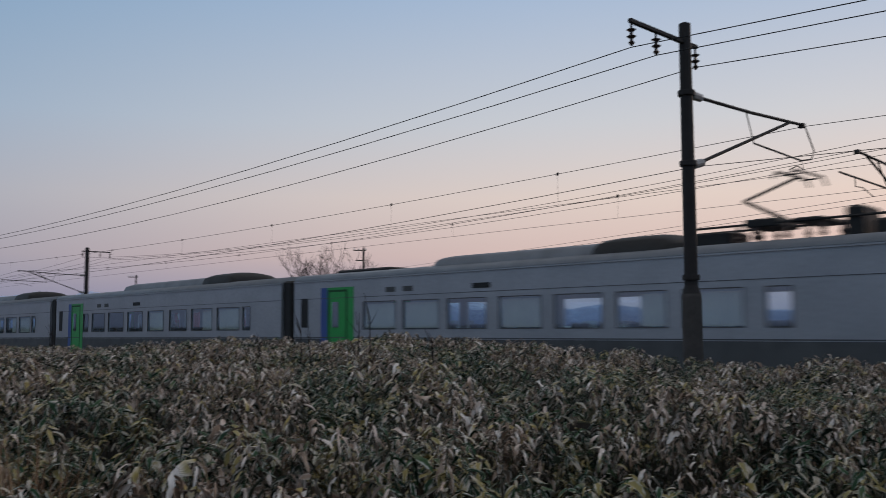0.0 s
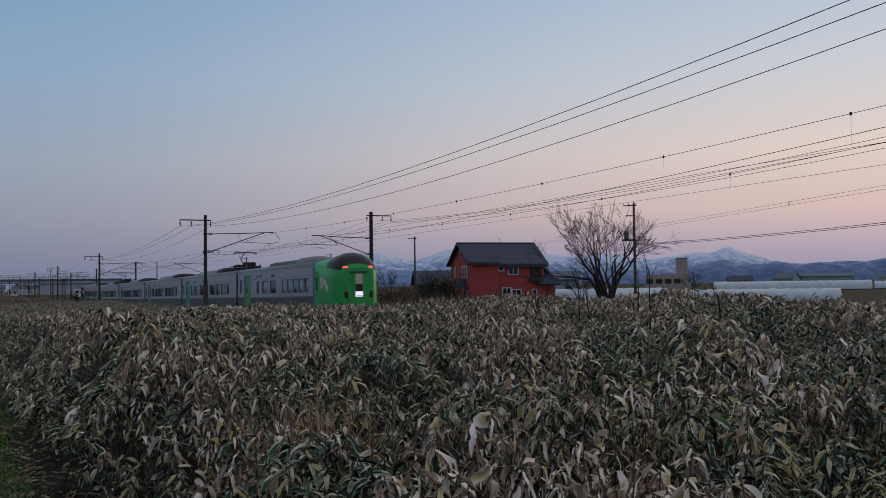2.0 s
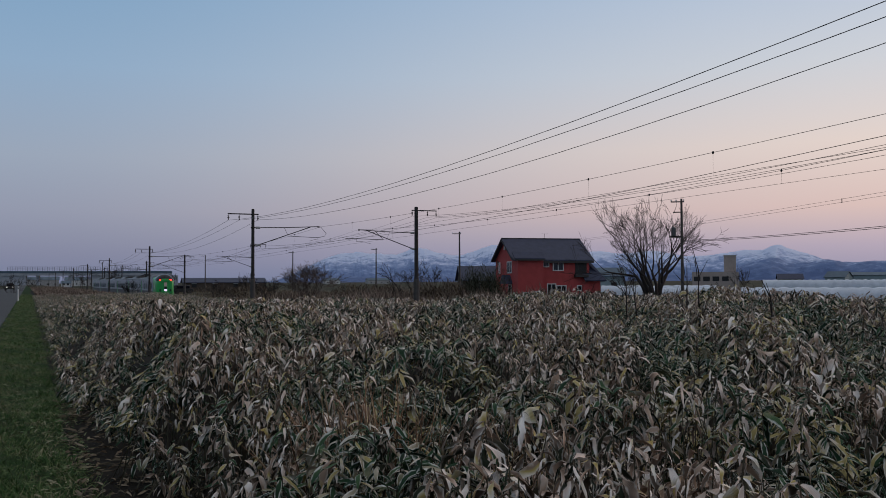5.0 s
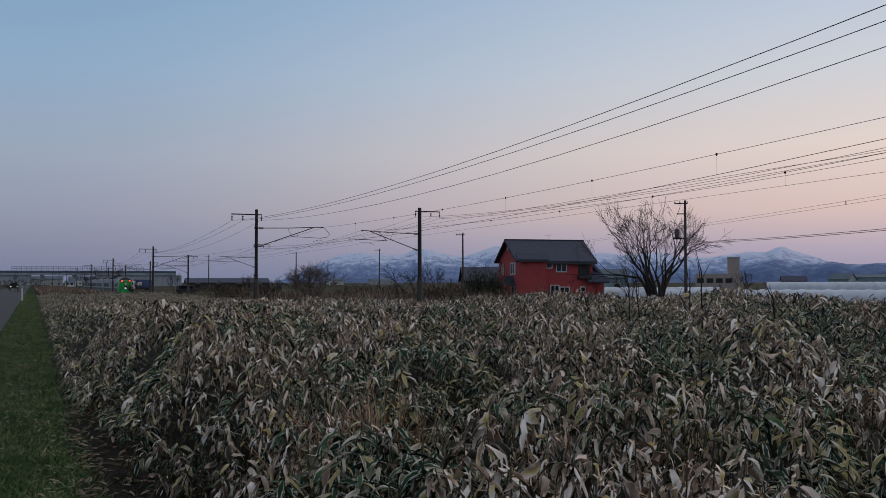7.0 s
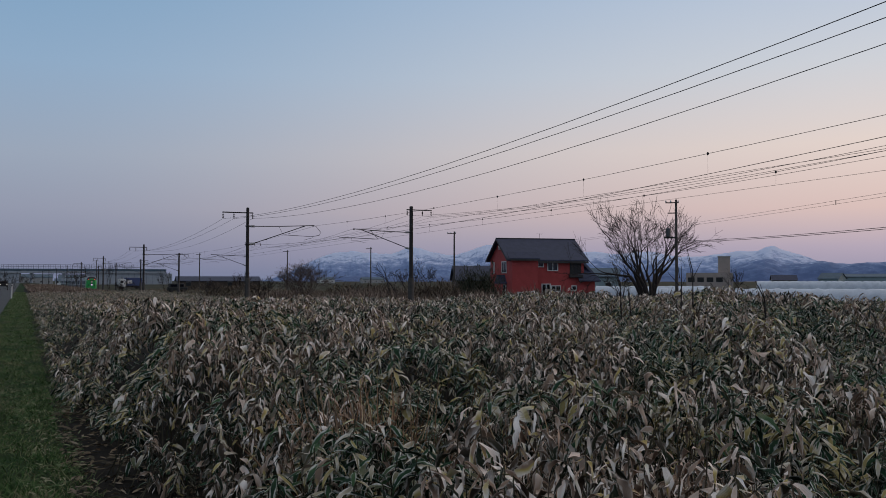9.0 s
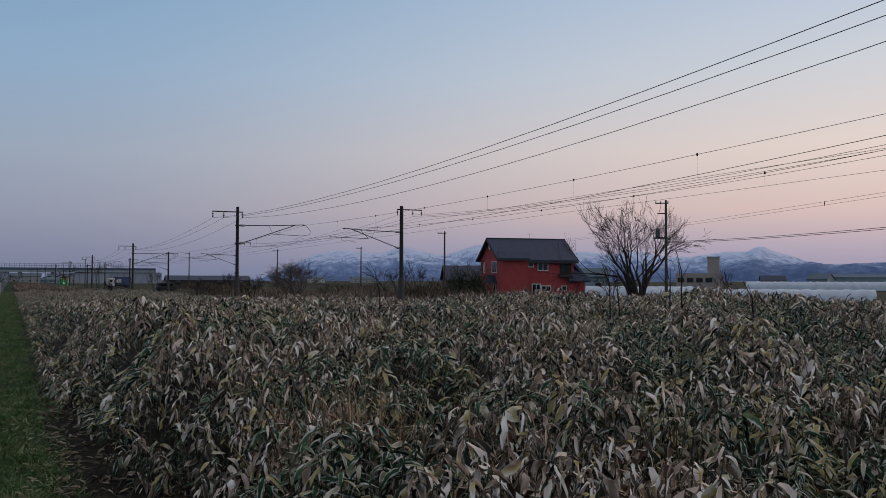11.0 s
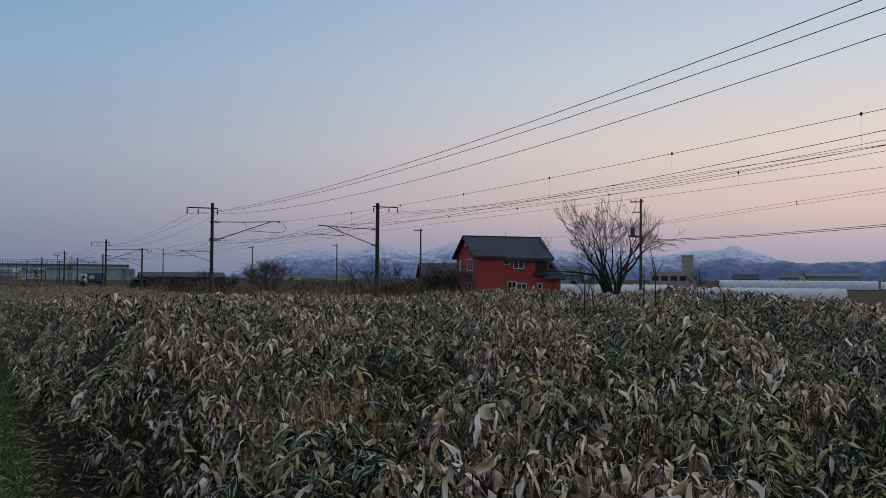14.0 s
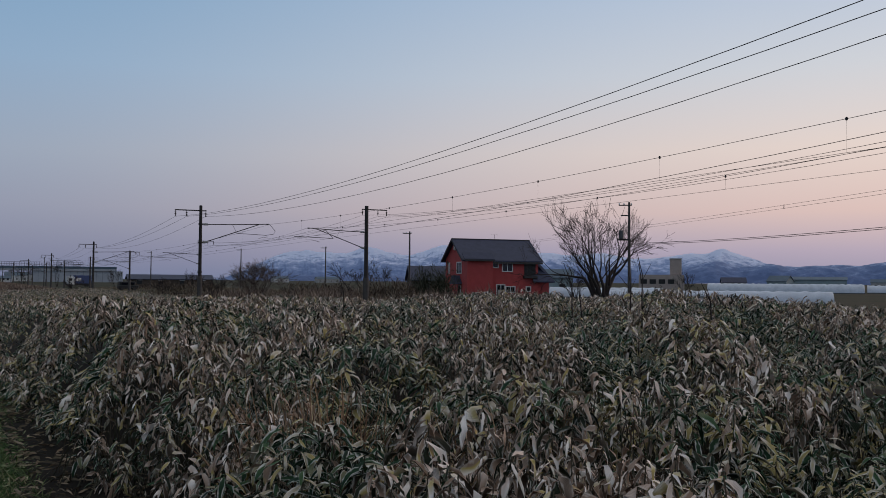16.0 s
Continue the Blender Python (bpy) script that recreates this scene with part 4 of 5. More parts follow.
def build_car(kind, gear):
    car = thing("train_car", "grey stainless express train car with green doors, on the rails", "train car", group="train cars")
    y0, y1 = (3.25, CAR) if kind == "tail" else (0.28, CAR - 0.22)
    wins = windows_for(kind)
    body = Geo()
    door = (17.6, 18.6)
    for x in (-HALF, HALF):
        holes = [(a, b, 1.70, 2.55) for a, b in wins] + [(door[0], door[1], 0.95, 2.95)]
        wall(body, x, holes, y0, y1, BODY0 + 0.75, GUT, 0.08)
    body.box(-HALF + 0.05, y0, BODY0 + 0.72, HALF - 0.05, y1, 1.12)
    for y in (y0, y1 - 0.06) if kind != "tail" else (y1 - 0.06,):
        body.box(-HALF + 0.02, y, 1.1, HALF - 0.02, y + 0.06, GUT)
    part("body", body, M["steel"], car)
    part("roof", roof_geo(y0, y1), M["roof"], car, "ribbed grey roof", True)
    part("lining", Geo().box(-HALF + 0.1, y0 + 0.1, 2.75, HALF - 0.1, y1 - 0.1, 2.8), M["inner"], car)
    for x in (-HALF, HALF):
        s = 1 if x > 0 else -1
        part("gutter", Geo().box(x - 0.01, y0, GUT - 0.05, x + s * 0.03, y1, GUT, bev=0.01), M["steel"], car)
        # above 1.10 the dark sheet paints the ground's reflection over the body
        sk = Geo()
        wall(sk, x + s * 0.004, [(door[0], door[1], 0.95, 1.38)], y0, y1, BODY0 - 0.1, 1.38, 0.05)
        part("skirt", sk, M["skirt"], car, "underfloor skirt, its dark top painted as ground reflection")
        part("belt", Geo().box(x - 0.004, y0, 1.40, x + s * 0.008, y1, 1.43), M["skirt"], car)
        side_door(car, *door, x)
        f = Geo()
        wall(f, x + s * 0.009, [(door[0], door[1], 0.95, 2.95)], door[0] - 0.35, door[1] + 0.06, BODY0, 3.08, 0.003)
        part("door_surround", f, M["green"], car, "green painted door bay")
        f = Geo()
        wall(f, x + s * 0.005, [], door[1] + 0.06, door[1] + 0.42, BODY0, 3.08, 0.004)
        part("blue_band", f, M["blue"], car, "narrow blue upright band")
        part("crew_window", Geo().box(x - 0.01, 19.75, 1.75, x + s * 0.012, 20.15, 2.75), M["dark"], car, "narrow dark upright window")
        part("panel_line", Geo().box(x - 0.01, y0, 2.72, x + s * 0.006, y1, 2.735), M["skirt"], car)
        for yy in (15.2, 14.4):
            part("side_sign", Geo().box(x - 0.01, yy, 2.84, x + s * 0.012, yy + 0.45, 3.0), M["skirt"], car, "small destination display")
        for a, b in wins:
            fr = Geo()
            wall(fr, x + s * 0.012, [(a, b, 1.70, 2.55)], a - 0.025, b + 0.025, 1.675, 2.575, 0.03)
            w = part("window", fr, M["skirt"], car, "dark framed window")
            part("pane", Geo().box(x - s * 0.03, a, 1.70, x - s * 0.022, b, 2.55), M["trainglass"], w).visible_shadow = False
        part("side_grille", Geo().box(x - 0.01, 11.2, 2.83, x + s * 0.012, 11.9, 2.98), M["dark"], car)
    for k, (a, b) in enumerate(wins):
        st = Geo()
        for sx in (-0.95, -0.48, 0.48, 0.95):
            st.box(sx - 0.21, a + 0.30, 1.2, sx + 0.21, a + 0.42, 1.84, bev=0.05)
            st.box(sx - 0.21, a + 0.38, 1.5, sx + 0.21, a + 0.85, 1.62, bev=0.04)
        part("seat_row", st, M["seat"], car)
        if k in (1, 2, 4) or (kind == "tail" and k in (0, 3, 6)) or (kind == "mid" and k in (6, 7)):
            w = (b - a) * (1.0 if k != 2 else 0.55)
            part("curtain", Geo().box(-HALF + 0.10, a + 0.02, 1.72, -HALF + 0.115, a + w, 2.5), M["curtain"], car, "drawn beige curtain")
    for yb in (3.6, CAR - 3.6):
        bg = Geo().box(-1.1, yb - 1.5, 0.30, 1.1, yb + 1.5, 0.62, bev=0.05)
        for dy in (-1.05, 1.05):
            for sx in (-0.56, 0.56):
                bg.tube([(sx - 0.05, yb + dy, 0.43), (sx + 0.05, yb + dy, 0.43)], 0.43, 16)
        part("bogie", bg, M["dark"], car)
    ac_unit(*((5.75, 13.85) if gear else (5.4, 13.6) if kind == "tail" else (4.2, 13.6)), car, *((M["skirt"], M["roof"]) if kind == "tail" else (M["roof"], M["dark"])))
    if kind != "tail":
        part("gangway", Geo().box(-1.36, -0.18, 0.6, 1.36, 0.30, 3.42, bev=0.06), M["dark"], car, "dark folded gangway bellows")
    else:
        part("gangway_plate", Geo().box(-1.1, CAR - 0.1, 0.9, 1.1, CAR, 3.3), M["dark"], car)
    if gear:
        for a, b, h in ((1.4, 1.8, 0.66), (0.5, 1.2, 0.34), (4.45, 5.5, 0.34), (16.6, 19.4, 0.14)):
            part("equipment_box", Geo().box(-0.5, a, 3.60, 0.5, b, 3.60 + h, bev=0.05), M["dark"], car, "dark roof equipment box")
        for yy in (0.35, 0.6, 2.25, 3.05, 3.8, 4.2):
            for sx in (-0.55, 0.55):
                g = Geo().lathe([(0.05, 0), (0.09, 0.06), (0.05, 0.12), (0.09, 0.18), (0.05, 0.24), (0.04, 0.36)], (sx, yy, 3.66), 8)
                part("roof_insulator", g, M["insul"], car)
        g = Geo().tube([(-0.55, 0.2, 4.03), (-0.55, 5.4, 4.03)], 0.03, 6).tube([(0.55, 2.2, 4.03), (0.55, 5.4, 4.03)], 0.03, 6)
        g.box(-0.7, 2.2, 3.98, 0.7, 2.9, 4.08, bev=0.03).box(-0.6, 3.25, 3.95, 0.6, 4.05, 4.14, bev=0.03)
        part("bus_bar", g, M["dark"], car)
        p = part("pantograph", Geo().tube([(0, 3.2, 4.08), (0, 4.33, 4.66)], 0.045, 6).tube([(0, 4.33, 4.66), (0, 2.95, 5.10)], 0.035, 6), M["dark"], car, "raised single-arm pantograph")
        h = Geo()
        for yy in (2.75, 3.15):
            h.tube([(-0.95, yy, 4.97), (-0.75, yy, 5.14), (0.75, yy, 5.14), (0.95, yy, 4.97)], 0.03, 6)
        h.tube([(-0.5, 2.75, 5.08), (-0.5, 3.15, 5.08)], 0.02, 5).tube([(0.5, 2.75, 5.08), (0.5, 3.15, 5.08)], 0.02, 5)
        part("pan_head", h, M["dark"], p)
    if kind == "tail":
        build_nose(car)
    return car


def build_nose(car):
    """Green streamlined end with a raised dark cab glass, flat gangway face, lamps and sign."""
    # cross sections from where it joins the body to the flat face
    secs = []
    for y, w, top, sh in ((3.85, 1.45, 3.65, 3.36), (3.2, 1.45, 3.71, 3.34), (2.6, 1.45, 3.78, 3.30), (2.0, 1.45, 3.87, 3.22), (1.5, 1.44, 3.95, 3.13), (1.05, 1.42, 3.99, 3.05), (0.65, 1.37, 3.92, 2.99), (0.3, 1.27, 3.66, 2.95), (0.08, 1.10, 3.32, 2.92), (0.0, 0.95, 3.06, 2.9)):
        y -= 0.6
        ring = [(w * 0.98, 0.28), (w, 0.7), (w, 1.5), (w, 2.4), (w * 0.985, sh), (w * 0.90, sh + (top - sh) * 0.33), (w * 0.66, sh + (top - sh) * 0.70), (w * 0.36, sh + (top - sh) * 0.93), (0, top)]
        secs.append([(x, y, z) for x, z in ring] + [(-x, y, z) for x, z in reversed(ring[:-1])])
    n = len(secs[0])
    g = Geo()
    vs = [p for s in secs for p in s]
    fs = [(j * n + i, (j + 1) * n + i, (j + 1) * n + i + 1, j * n + i + 1) for j in range(len(secs) - 1) for i in range(n - 1)]
    part("nose", g.add(vs, fs), M["green"], car, "bright green streamlined train nose", True)
    cap = Geo().add(secs[-1], [tuple(range(n - 1, -1, -1))])
    part("front_face", cap, M["green"], car, "flat green gangway face")
    # cab glass lies just above the shell
    v = Geo()
    rings = []
    for s in secs[4:9]:
        rings.append([(x * 1.012, y - 0.02, z + 0.02) for x, y, z in s[4:13]])
    k = len(rings[0])
    vs = [p for r in rings for p in r]
    v.add(vs, [(j * k + i, (j + 1) * k + i, (j + 1) * k + i + 1, j * k + i + 1) for j in range(len(rings) - 1) for i in range(k - 1)])
    part("cab_glass", v, M["visor"], car, "dark wraparound cab window", True)
    Y = -0.6
    part("end_door", Geo().box(-0.38, Y - 0.05, 0.9, 0.38, Y + 0.02, 2.75, bev=0.03), M["green"], car)
    part("end_window", Geo().box(-0.21, Y - 0.065, 2.10, 0.21, Y - 0.045, 2.70), M["curtain"], car, "pinkish end door window")
    part("end_step", Geo().box(-0.55, Y - 0.10, 2.78, 0.55, Y - 0.0, 2.83), M["dark"], car)
    part("tail_sign", Geo().box(-0.22, Y - 0.085, 1.36, 0.22, Y - 0.05, 1.66, bev=0.01), M["whitelamp"], car, "glowing white lilac train sign")
    for x0, x1, z in ((-0.19, 0.02, 1.43), (0.07, 0.18, 1.43), (-0.16, 0.17, 1.40)):
        part("sign_bar", Geo().box(x0, Y - 0.09, z, x1, Y - 0.083, z + 0.018), M["truckblue"], car)
    part("sign_panel", Geo().box(-0.21, Y - 0.07, 1.68, 0.21, Y - 0.05, 2.08), M["dark"], car)
    for s in (-1, 1):
        part("tail_lamp", Geo().box(s * 0.80 - 0.13, Y + 0.02, 3.05, s * 0.80 + 0.13, Y + 0.28, 3.15, bev=0.03), M["redlamp"], car, "red glowing tail lamp")
        part("headlamp_recess", Geo().box(s * 0.78 - 0.12, Y - 0.03, 1.30, s * 0.78 + 0.12, Y + 0.2, 1.66, bev=0.03), M["dark"], car)
        f = Geo()
        wall(f, s * 1.456, [], 2.3, 2.95, 0.95, 2.95, 0.004)
        d = part("cab_door", f, M["green"], car)
        part("door_window", Geo().box(s * 1.452, 2.42, 1.75, s * 1.466, 2.75, 2.6), M["doorgap"], d)
        part("cab_window", Geo().box(s * 1.44, 1.5, 1.9, s * 1.462, 1.93, 2.6), M["curtain"], car)
        for yy, z in ((1.18, 2.22), (0.84, 1.90)):
            part("round_mark", Geo().tube([(s * 1.40, yy, z), (s * 1.458, yy, z)], 0.21, 20), M["white"], car, "pale round emblem")
        f = Geo()
        wall(f, s * 1.457, [], 2.98, 3.28, BODY0, 3.2, 0.004)
        part("blue_band", f, M["blue"], car, "narrow blue upright band")


TRAIN = []


def build_train():
    for k in range(6):
        c = build_car(("tail", "mid", "far")[k], k == 1) if k < 3 else None
        if c is None:
            c = copy_thing(TRAIN[1 if k == 4 else 2], pose(0, 0, 0))
        TRAIN.append(c)


build_train()


def motions():
    """The express runs away along the line at about 117 km/h."""
    ts = [0.25 * k for k in range(65)]
    for k, car in enumerate(TRAIN):
        rows = []
        for t in ts:
            y = 5.6 + 32.6 * t - 20.95 + 21.1 * k
            dx = (bend(y + CAR) - bend(y)) / CAR
            dz = (grade(y + CAR) - grade(y)) / CAR
            rows.append((t, pose(TRACK + bend(y), y, grade(y), math.degrees(dz), 0, -math.degrees(dx))))
        walk(car, rows)


# ---- beyond the line ----
def at_az(az, dist):
    """A place by its bearing from the line's direction and its distance."""
    a = radians(az)
    return dist * math.sin(a), dist * math.cos(a)


def gable(w, d, h, r, over=0.4):
    """Walls of a gabled house about the middle, ridge along x."""
    g = Geo()
    x, y = w / 2, d / 2
    g.add([(-x, -y, 0), (x, -y, 0), (x, y, 0), (-x, y, 0), (-x, -y, h), (x, -y, h), (x, y, h), (-x, y, h), (-x, 0, r), (x, 0, r)],
          [(0, 1, 5, 4), (1, 2, 6, 9, 5), (2, 3, 7, 6), (3, 0, 4, 8, 7), (4, 5, 9, 8), (6, 7, 8, 9), (3, 2, 1, 0)])
    return g


def slope(x0, x1, y0, z0, y1, z1, t=0.16):
    """One roof slope as a slab between two eaves lines."""
    g = Geo()
    g.add([(x0, y0, z0), (x1, y0, z0), (x1, y1, z1), (x0, y1, z1), (x0, y0, z0 + t), (x1, y0, z0 + t), (x1, y1, z1 + t), (x0, y1, z1 + t)],
          [(3, 2, 1, 0), (4, 5, 6, 7), (0, 1, 5, 4), (1, 2, 6, 5), (2, 3, 7, 6), (3, 0, 4, 7)])
    return g


def house_window(house, x0, x1, z0, z1, y, split=1, side=False):
    """A window set on the front (plane y) or, with side, on the gable wall (plane x = y)."""
    def bx(g, a, b, c, d, o0, o1):
        return g.box(o0, a, c, o1, b, d) if side else g.box(a, o0, c, b, o1, d)
    w = part("window", bx(Geo(), x0 - 0.02, x1 + 0.02, z0 - 0.02, z1 + 0.02, y - 0.03, y + 0.02), M["dark"], house)
    f = Geo()
    for a, b, c, d in ((x0 - 0.12, x1 + 0.12, z0 - 0.12, z0), (x0 - 0.12, x1 + 0.12, z1, z1 + 0.12), (x0 - 0.12, x0, z0, z1), (x1, x1 + 0.12, z0, z1)):
        bx(f, a, b, c, d, y - 0.10, y + 0.01)
    for k in range(1, split):
        m = x0 + (x1 - x0) * k / split
        bx(f, m - 0.05, m + 0.05, z0, z1, y - 0.09, y)
    part("window_frame", f, M["frame"], w, "white window frame")
    part("pane", bx(Geo(), x0, x1, z0, z1, y - 0.05, y - 0.04), M["pane"], w)


def build_house():
    """Red two-storey house: gabled front wing, main block, lean-to."""
    x, y = at_az(30.85, 128)
    h = thing("red_house", "red two-storey house with a dark pitched roof beyond the tracks", "house", pose(x, y, PLAIN, 0, 0, -9.3))
    W, D, E_, R = 10.8, 8.2, 5.62, 8.35
    part("wall", gable(W, D, E_, R - 0.1), M["brick"], h, "dark red siding walls")
    part("front_bay", Geo().box(-W / 2 + 0.001, -D / 2 - 0.9, 0, -1.7, -D / 2, E_ + 0.25), M["brick"], h)
    rise = (R - E_) / (D / 2)
    part("roof", slope(-W / 2 - 0.55, W / 2 + 0.5, -D / 2 - 0.5, E_ - 0.5 * rise, 0, R), M["tiles"], h, "dark slate coloured roof slope")
    part("roof", slope(-W / 2 - 0.55, W / 2 + 0.5, D / 2 + 0.5, E_ - 0.5 * rise, 0, R), M["tiles"], h, "dark slate coloured roof slope")
    part("roof", slope(-W / 2 - 0.56, -1.6, -D / 2 - 1.35, E_ - 0.15, -D / 2 - 0.2, E_ + 0.75), M["tiles"], h)
    part("eave_board", Geo().box(-W / 2 - 0.5, -D / 2 - 1.40, E_ - 0.32, -1.6, -D / 2 - 1.33, E_ - 0.08), M["fascia"], h)
    part("eave_board", Geo().box(-1.65, -D / 2 - 0.56, E_ - 0.62, W / 2 + 0.5, -D / 2 - 0.50, E_ - 0.34), M["fascia"], h)
    part("ridge_cap", Geo().box(-W / 2 - 0.57, -0.12, R + 0.10, W / 2 + 0.52, 0.12, R + 0.24, bev=0.03), M["fascia"], h)
    g = Geo()
    for s in (-1, 1):
        g.add([(-W / 2 - 0.6, s * (D / 2 + 0.5), E_ - 0.5 * rise - 0.12), (-W / 2 - 0.6, 0, R - 0.12), (-W / 2 - 0.6, 0, R + 0.18), (-W / 2 - 0.6, s * (D / 2 + 0.5), E_ - 0.5 * rise + 0.2)], [(0, 1, 2, 3)])
    part("barge_board", g, M["fascia"], h)
    # lean-to at the right end
    lt = Geo()
    x0, x1 = W / 2, W / 2 + 1.9
    lt.add([(x0, -D / 2 + 0.5, 0), (x1, -D / 2 + 0.5, 0), (x1, D / 2, 0), (x0, D / 2, 0), (x0, -D / 2 + 0.5, 4.6), (x1, -D / 2 + 0.5, 2.7), (x1, D / 2, 2.7), (x0, D / 2, 4.6)],
           [(0, 1, 5, 4), (1, 2, 6, 5), (2, 3, 7, 6), (4, 5, 6, 7)])
    part("lean_to", lt, M["brick"], h)
    rf = Geo().add([(x0 - 0.3, -D / 2 + 0.1, 5.1), (x1 + 0.5, -D / 2 + 0.1, 2.45), (x1 + 0.5, D / 2 + 0.3, 2.45), (x0 - 0.3, D / 2 + 0.3, 5.1),
                    (x0 - 0.3, -D / 2 + 0.1, 5.26), (x1 + 0.5, -D / 2 + 0.1, 2.6), (x1 + 0.5, D / 2 + 0.3, 2.6), (x0 - 0.3, D / 2 + 0.3, 5.26)],
                   [(3, 2, 1, 0), (4, 5, 6, 7), (0, 1, 5, 4), (1, 2, 6, 5), (2, 3, 7, 6), (3, 0, 4, 7)])
    part("lean_to_roof", rf, M["tiles"], h, "steep dark roof of the lean-to")
    f0, xl = -D / 2, W / 2
    hip = Geo().add([(xl - 0.95, f0 - 0.62, 2.5), (xl + 2.3, f0 - 0.62, 2.5), (xl + 0.45, f0 + 1.3, 5.35), (xl - 0.95, f0 + 1.3, 5.35),
                     (xl - 0.95, f0 - 0.66, 2.64), (xl + 2.3, f0 - 0.66, 2.64), (xl + 0.45, f0 + 1.26, 5.49), (xl - 0.95, f0 + 1.26, 5.49)],
                    [(3, 2, 1, 0), (4, 5, 6, 7), (0, 1, 5, 4), (1, 2, 6, 5), (2, 3, 7, 6), (3, 0, 4, 7)])
    part("lean_to_roof", hip, M["tiles"], h, "steep dark front slope of the lean-to")
    # balcony recess: a flat dark panel paints its shade
    part("balcony_shade", Geo().box(3.3, -D / 2 - 0.05, 3.45, 5.0, -D / 2 + 0.02, 5.3), M["dark"], h, "flat dark panel painted as the recess in shade")
    part("balcony_rail", Geo().box(3.1, -D / 2 - 0.55, 3.05, 5.1, -D / 2 - 0.02, 3.45, bev=0.03), M["fascia"], h)
    f = -D / 2
    house_window(h, -1.35, -0.65, 4.55, 5.2, f)
    house_window(h, 0.1, 1.45, 4.05, 5.2, f, 2)
    house_window(h, -0.75, 0.35, 0.7, 2.1, f, 2)
    house_window(h, 0.6, 1.85, 1.2, 1.85, f, 2)
    house_window(h, 3.65, 4.2, 1.3, 1.85, f)
    house_window(h, -4.6, -3.9, 0.3, 1.0, f - 0.9)
    house_window(h, -2.9, -2.3, 0.4, 1.1, f - 0.9)
    house_window(h, -2.7, -1.0, 3.75, 5.15, -W / 2, 2, True)
    house_window(h, 2.2, 2.5, 3.75, 5.1, -W / 2, 1, True)
    house_window(h, -2.5, -1.6, 0.9, 2.0, -W / 2, 1, True)
    part("wall_lamp", Geo().box(-W / 2 - 0.25, -0.3, 6.9, -W / 2, -0.05, 7.5, bev=0.05), M["frame"], h)
    pr = Geo().add([(-W / 2 - 1.2, -3.0, 2.2), (-W / 2 - 1.2, -2.0, 3.4), (-W / 2 - 1.2, -1.0, 2.2), (-W / 2, -3.0, 2.2), (-W / 2, -2.0, 3.4), (-W / 2, -1.0, 2.2)],
                   [(0, 1, 4, 3), (1, 2, 5, 4), (0, 2, 1)])
    part("porch_roof", pr, M["tiles"], h)
    ant = Geo().tube([(0.5, 0, R), (0.5, 0, R + 0.9)], 0.02, 5).tube([(0.0, 0, R + 0.85), (1.0, 0, R + 0.85)], 0.015, 4)
    part("antenna", ant, M["wire"], h)


build_house()


def grow(p, d, length, r, depth, rnd, spread, thick, thin):
    """A limb with its forks, as tapered bent tubes; the outer ones go to thin."""
    pts, rad = [p.copy()], [r]
    for k in range(3):
        d = (d + Vector((rnd.uniform(-1, 1), rnd.uniform(-1, 1), rnd.uniform(-0.4, 0.6))) * 0.28).normalized()
        p = p + d * length / 3
        pts.append(p.copy()), rad.append(max(0.013, r * (1 - 0.15 * (k + 1))))
    (thick if depth > 2 else thin).tube(pts, rad, 5 if depth > 2 else 3, False)
    if depth == 0:
        return
    for k in range(3 if depth < 4 else rnd.choice((2, 3))):
        a = Vector((rnd.uniform(-1, 1), rnd.uniform(-1, 1), rnd.uniform(-0.6, 0.6)))
        q = pts[-1] if k == 0 else pts[rnd.choice((1, 2, 2, 3))]
        grow(q, (d + a * spread).normalized(), length * rnd.uniform(0.60, 0.84), max(0.013, rad[-1] * rnd.uniform(0.62, 0.82)), depth - 1, rnd, spread, thick, thin)


def bare_tree(name, label, place, height, width, seed, trunks=1, depth=5, stout=0.014, skin="bark"):
    rnd = random.Random(seed)
    t = thing(name, label, "tree", pose(*place))
    g, tw = Geo(), Geo()
    for k in range(trunks):
        a = 6.283 * (k + rnd.uniform(0, 0.7)) / trunks
        lean = 0.05 if trunks == 1 else rnd.uniform(0.15, 0.62) * width / height
        d = Vector((math.cos(a) * lean, math.sin(a) * lean, 1)).normalized()
        grow(Vector((0.25 * math.cos(a), 0.25 * math.sin(a), -0.2)), d, height * 0.31, height * stout * rnd.uniform(0.7, 1.2), depth, rnd, 0.5 * width / height + 0.15, g, tw)
    # bring the crown to its height and breadth
    zs = max(v[2] for v in g.v + tw.v)
    xs = sorted(abs(v[0]) for v in tw.v)[int(len(tw.v) * 0.985)]
    fz, fx = height / zs, width / 2 / xs
    for q in (g, tw):
        q.v = [(v[0] * fx, v[1] * fx, v[2] * fz) for v in q.v]
    tagged(part("trunk", g, M[skin], t, "brown bare trunk and limbs", True), kind="stuff")
    tagged(part("crown", tw, M[skin], t, "fine bare twigs", True), kind="stuff")
    return t


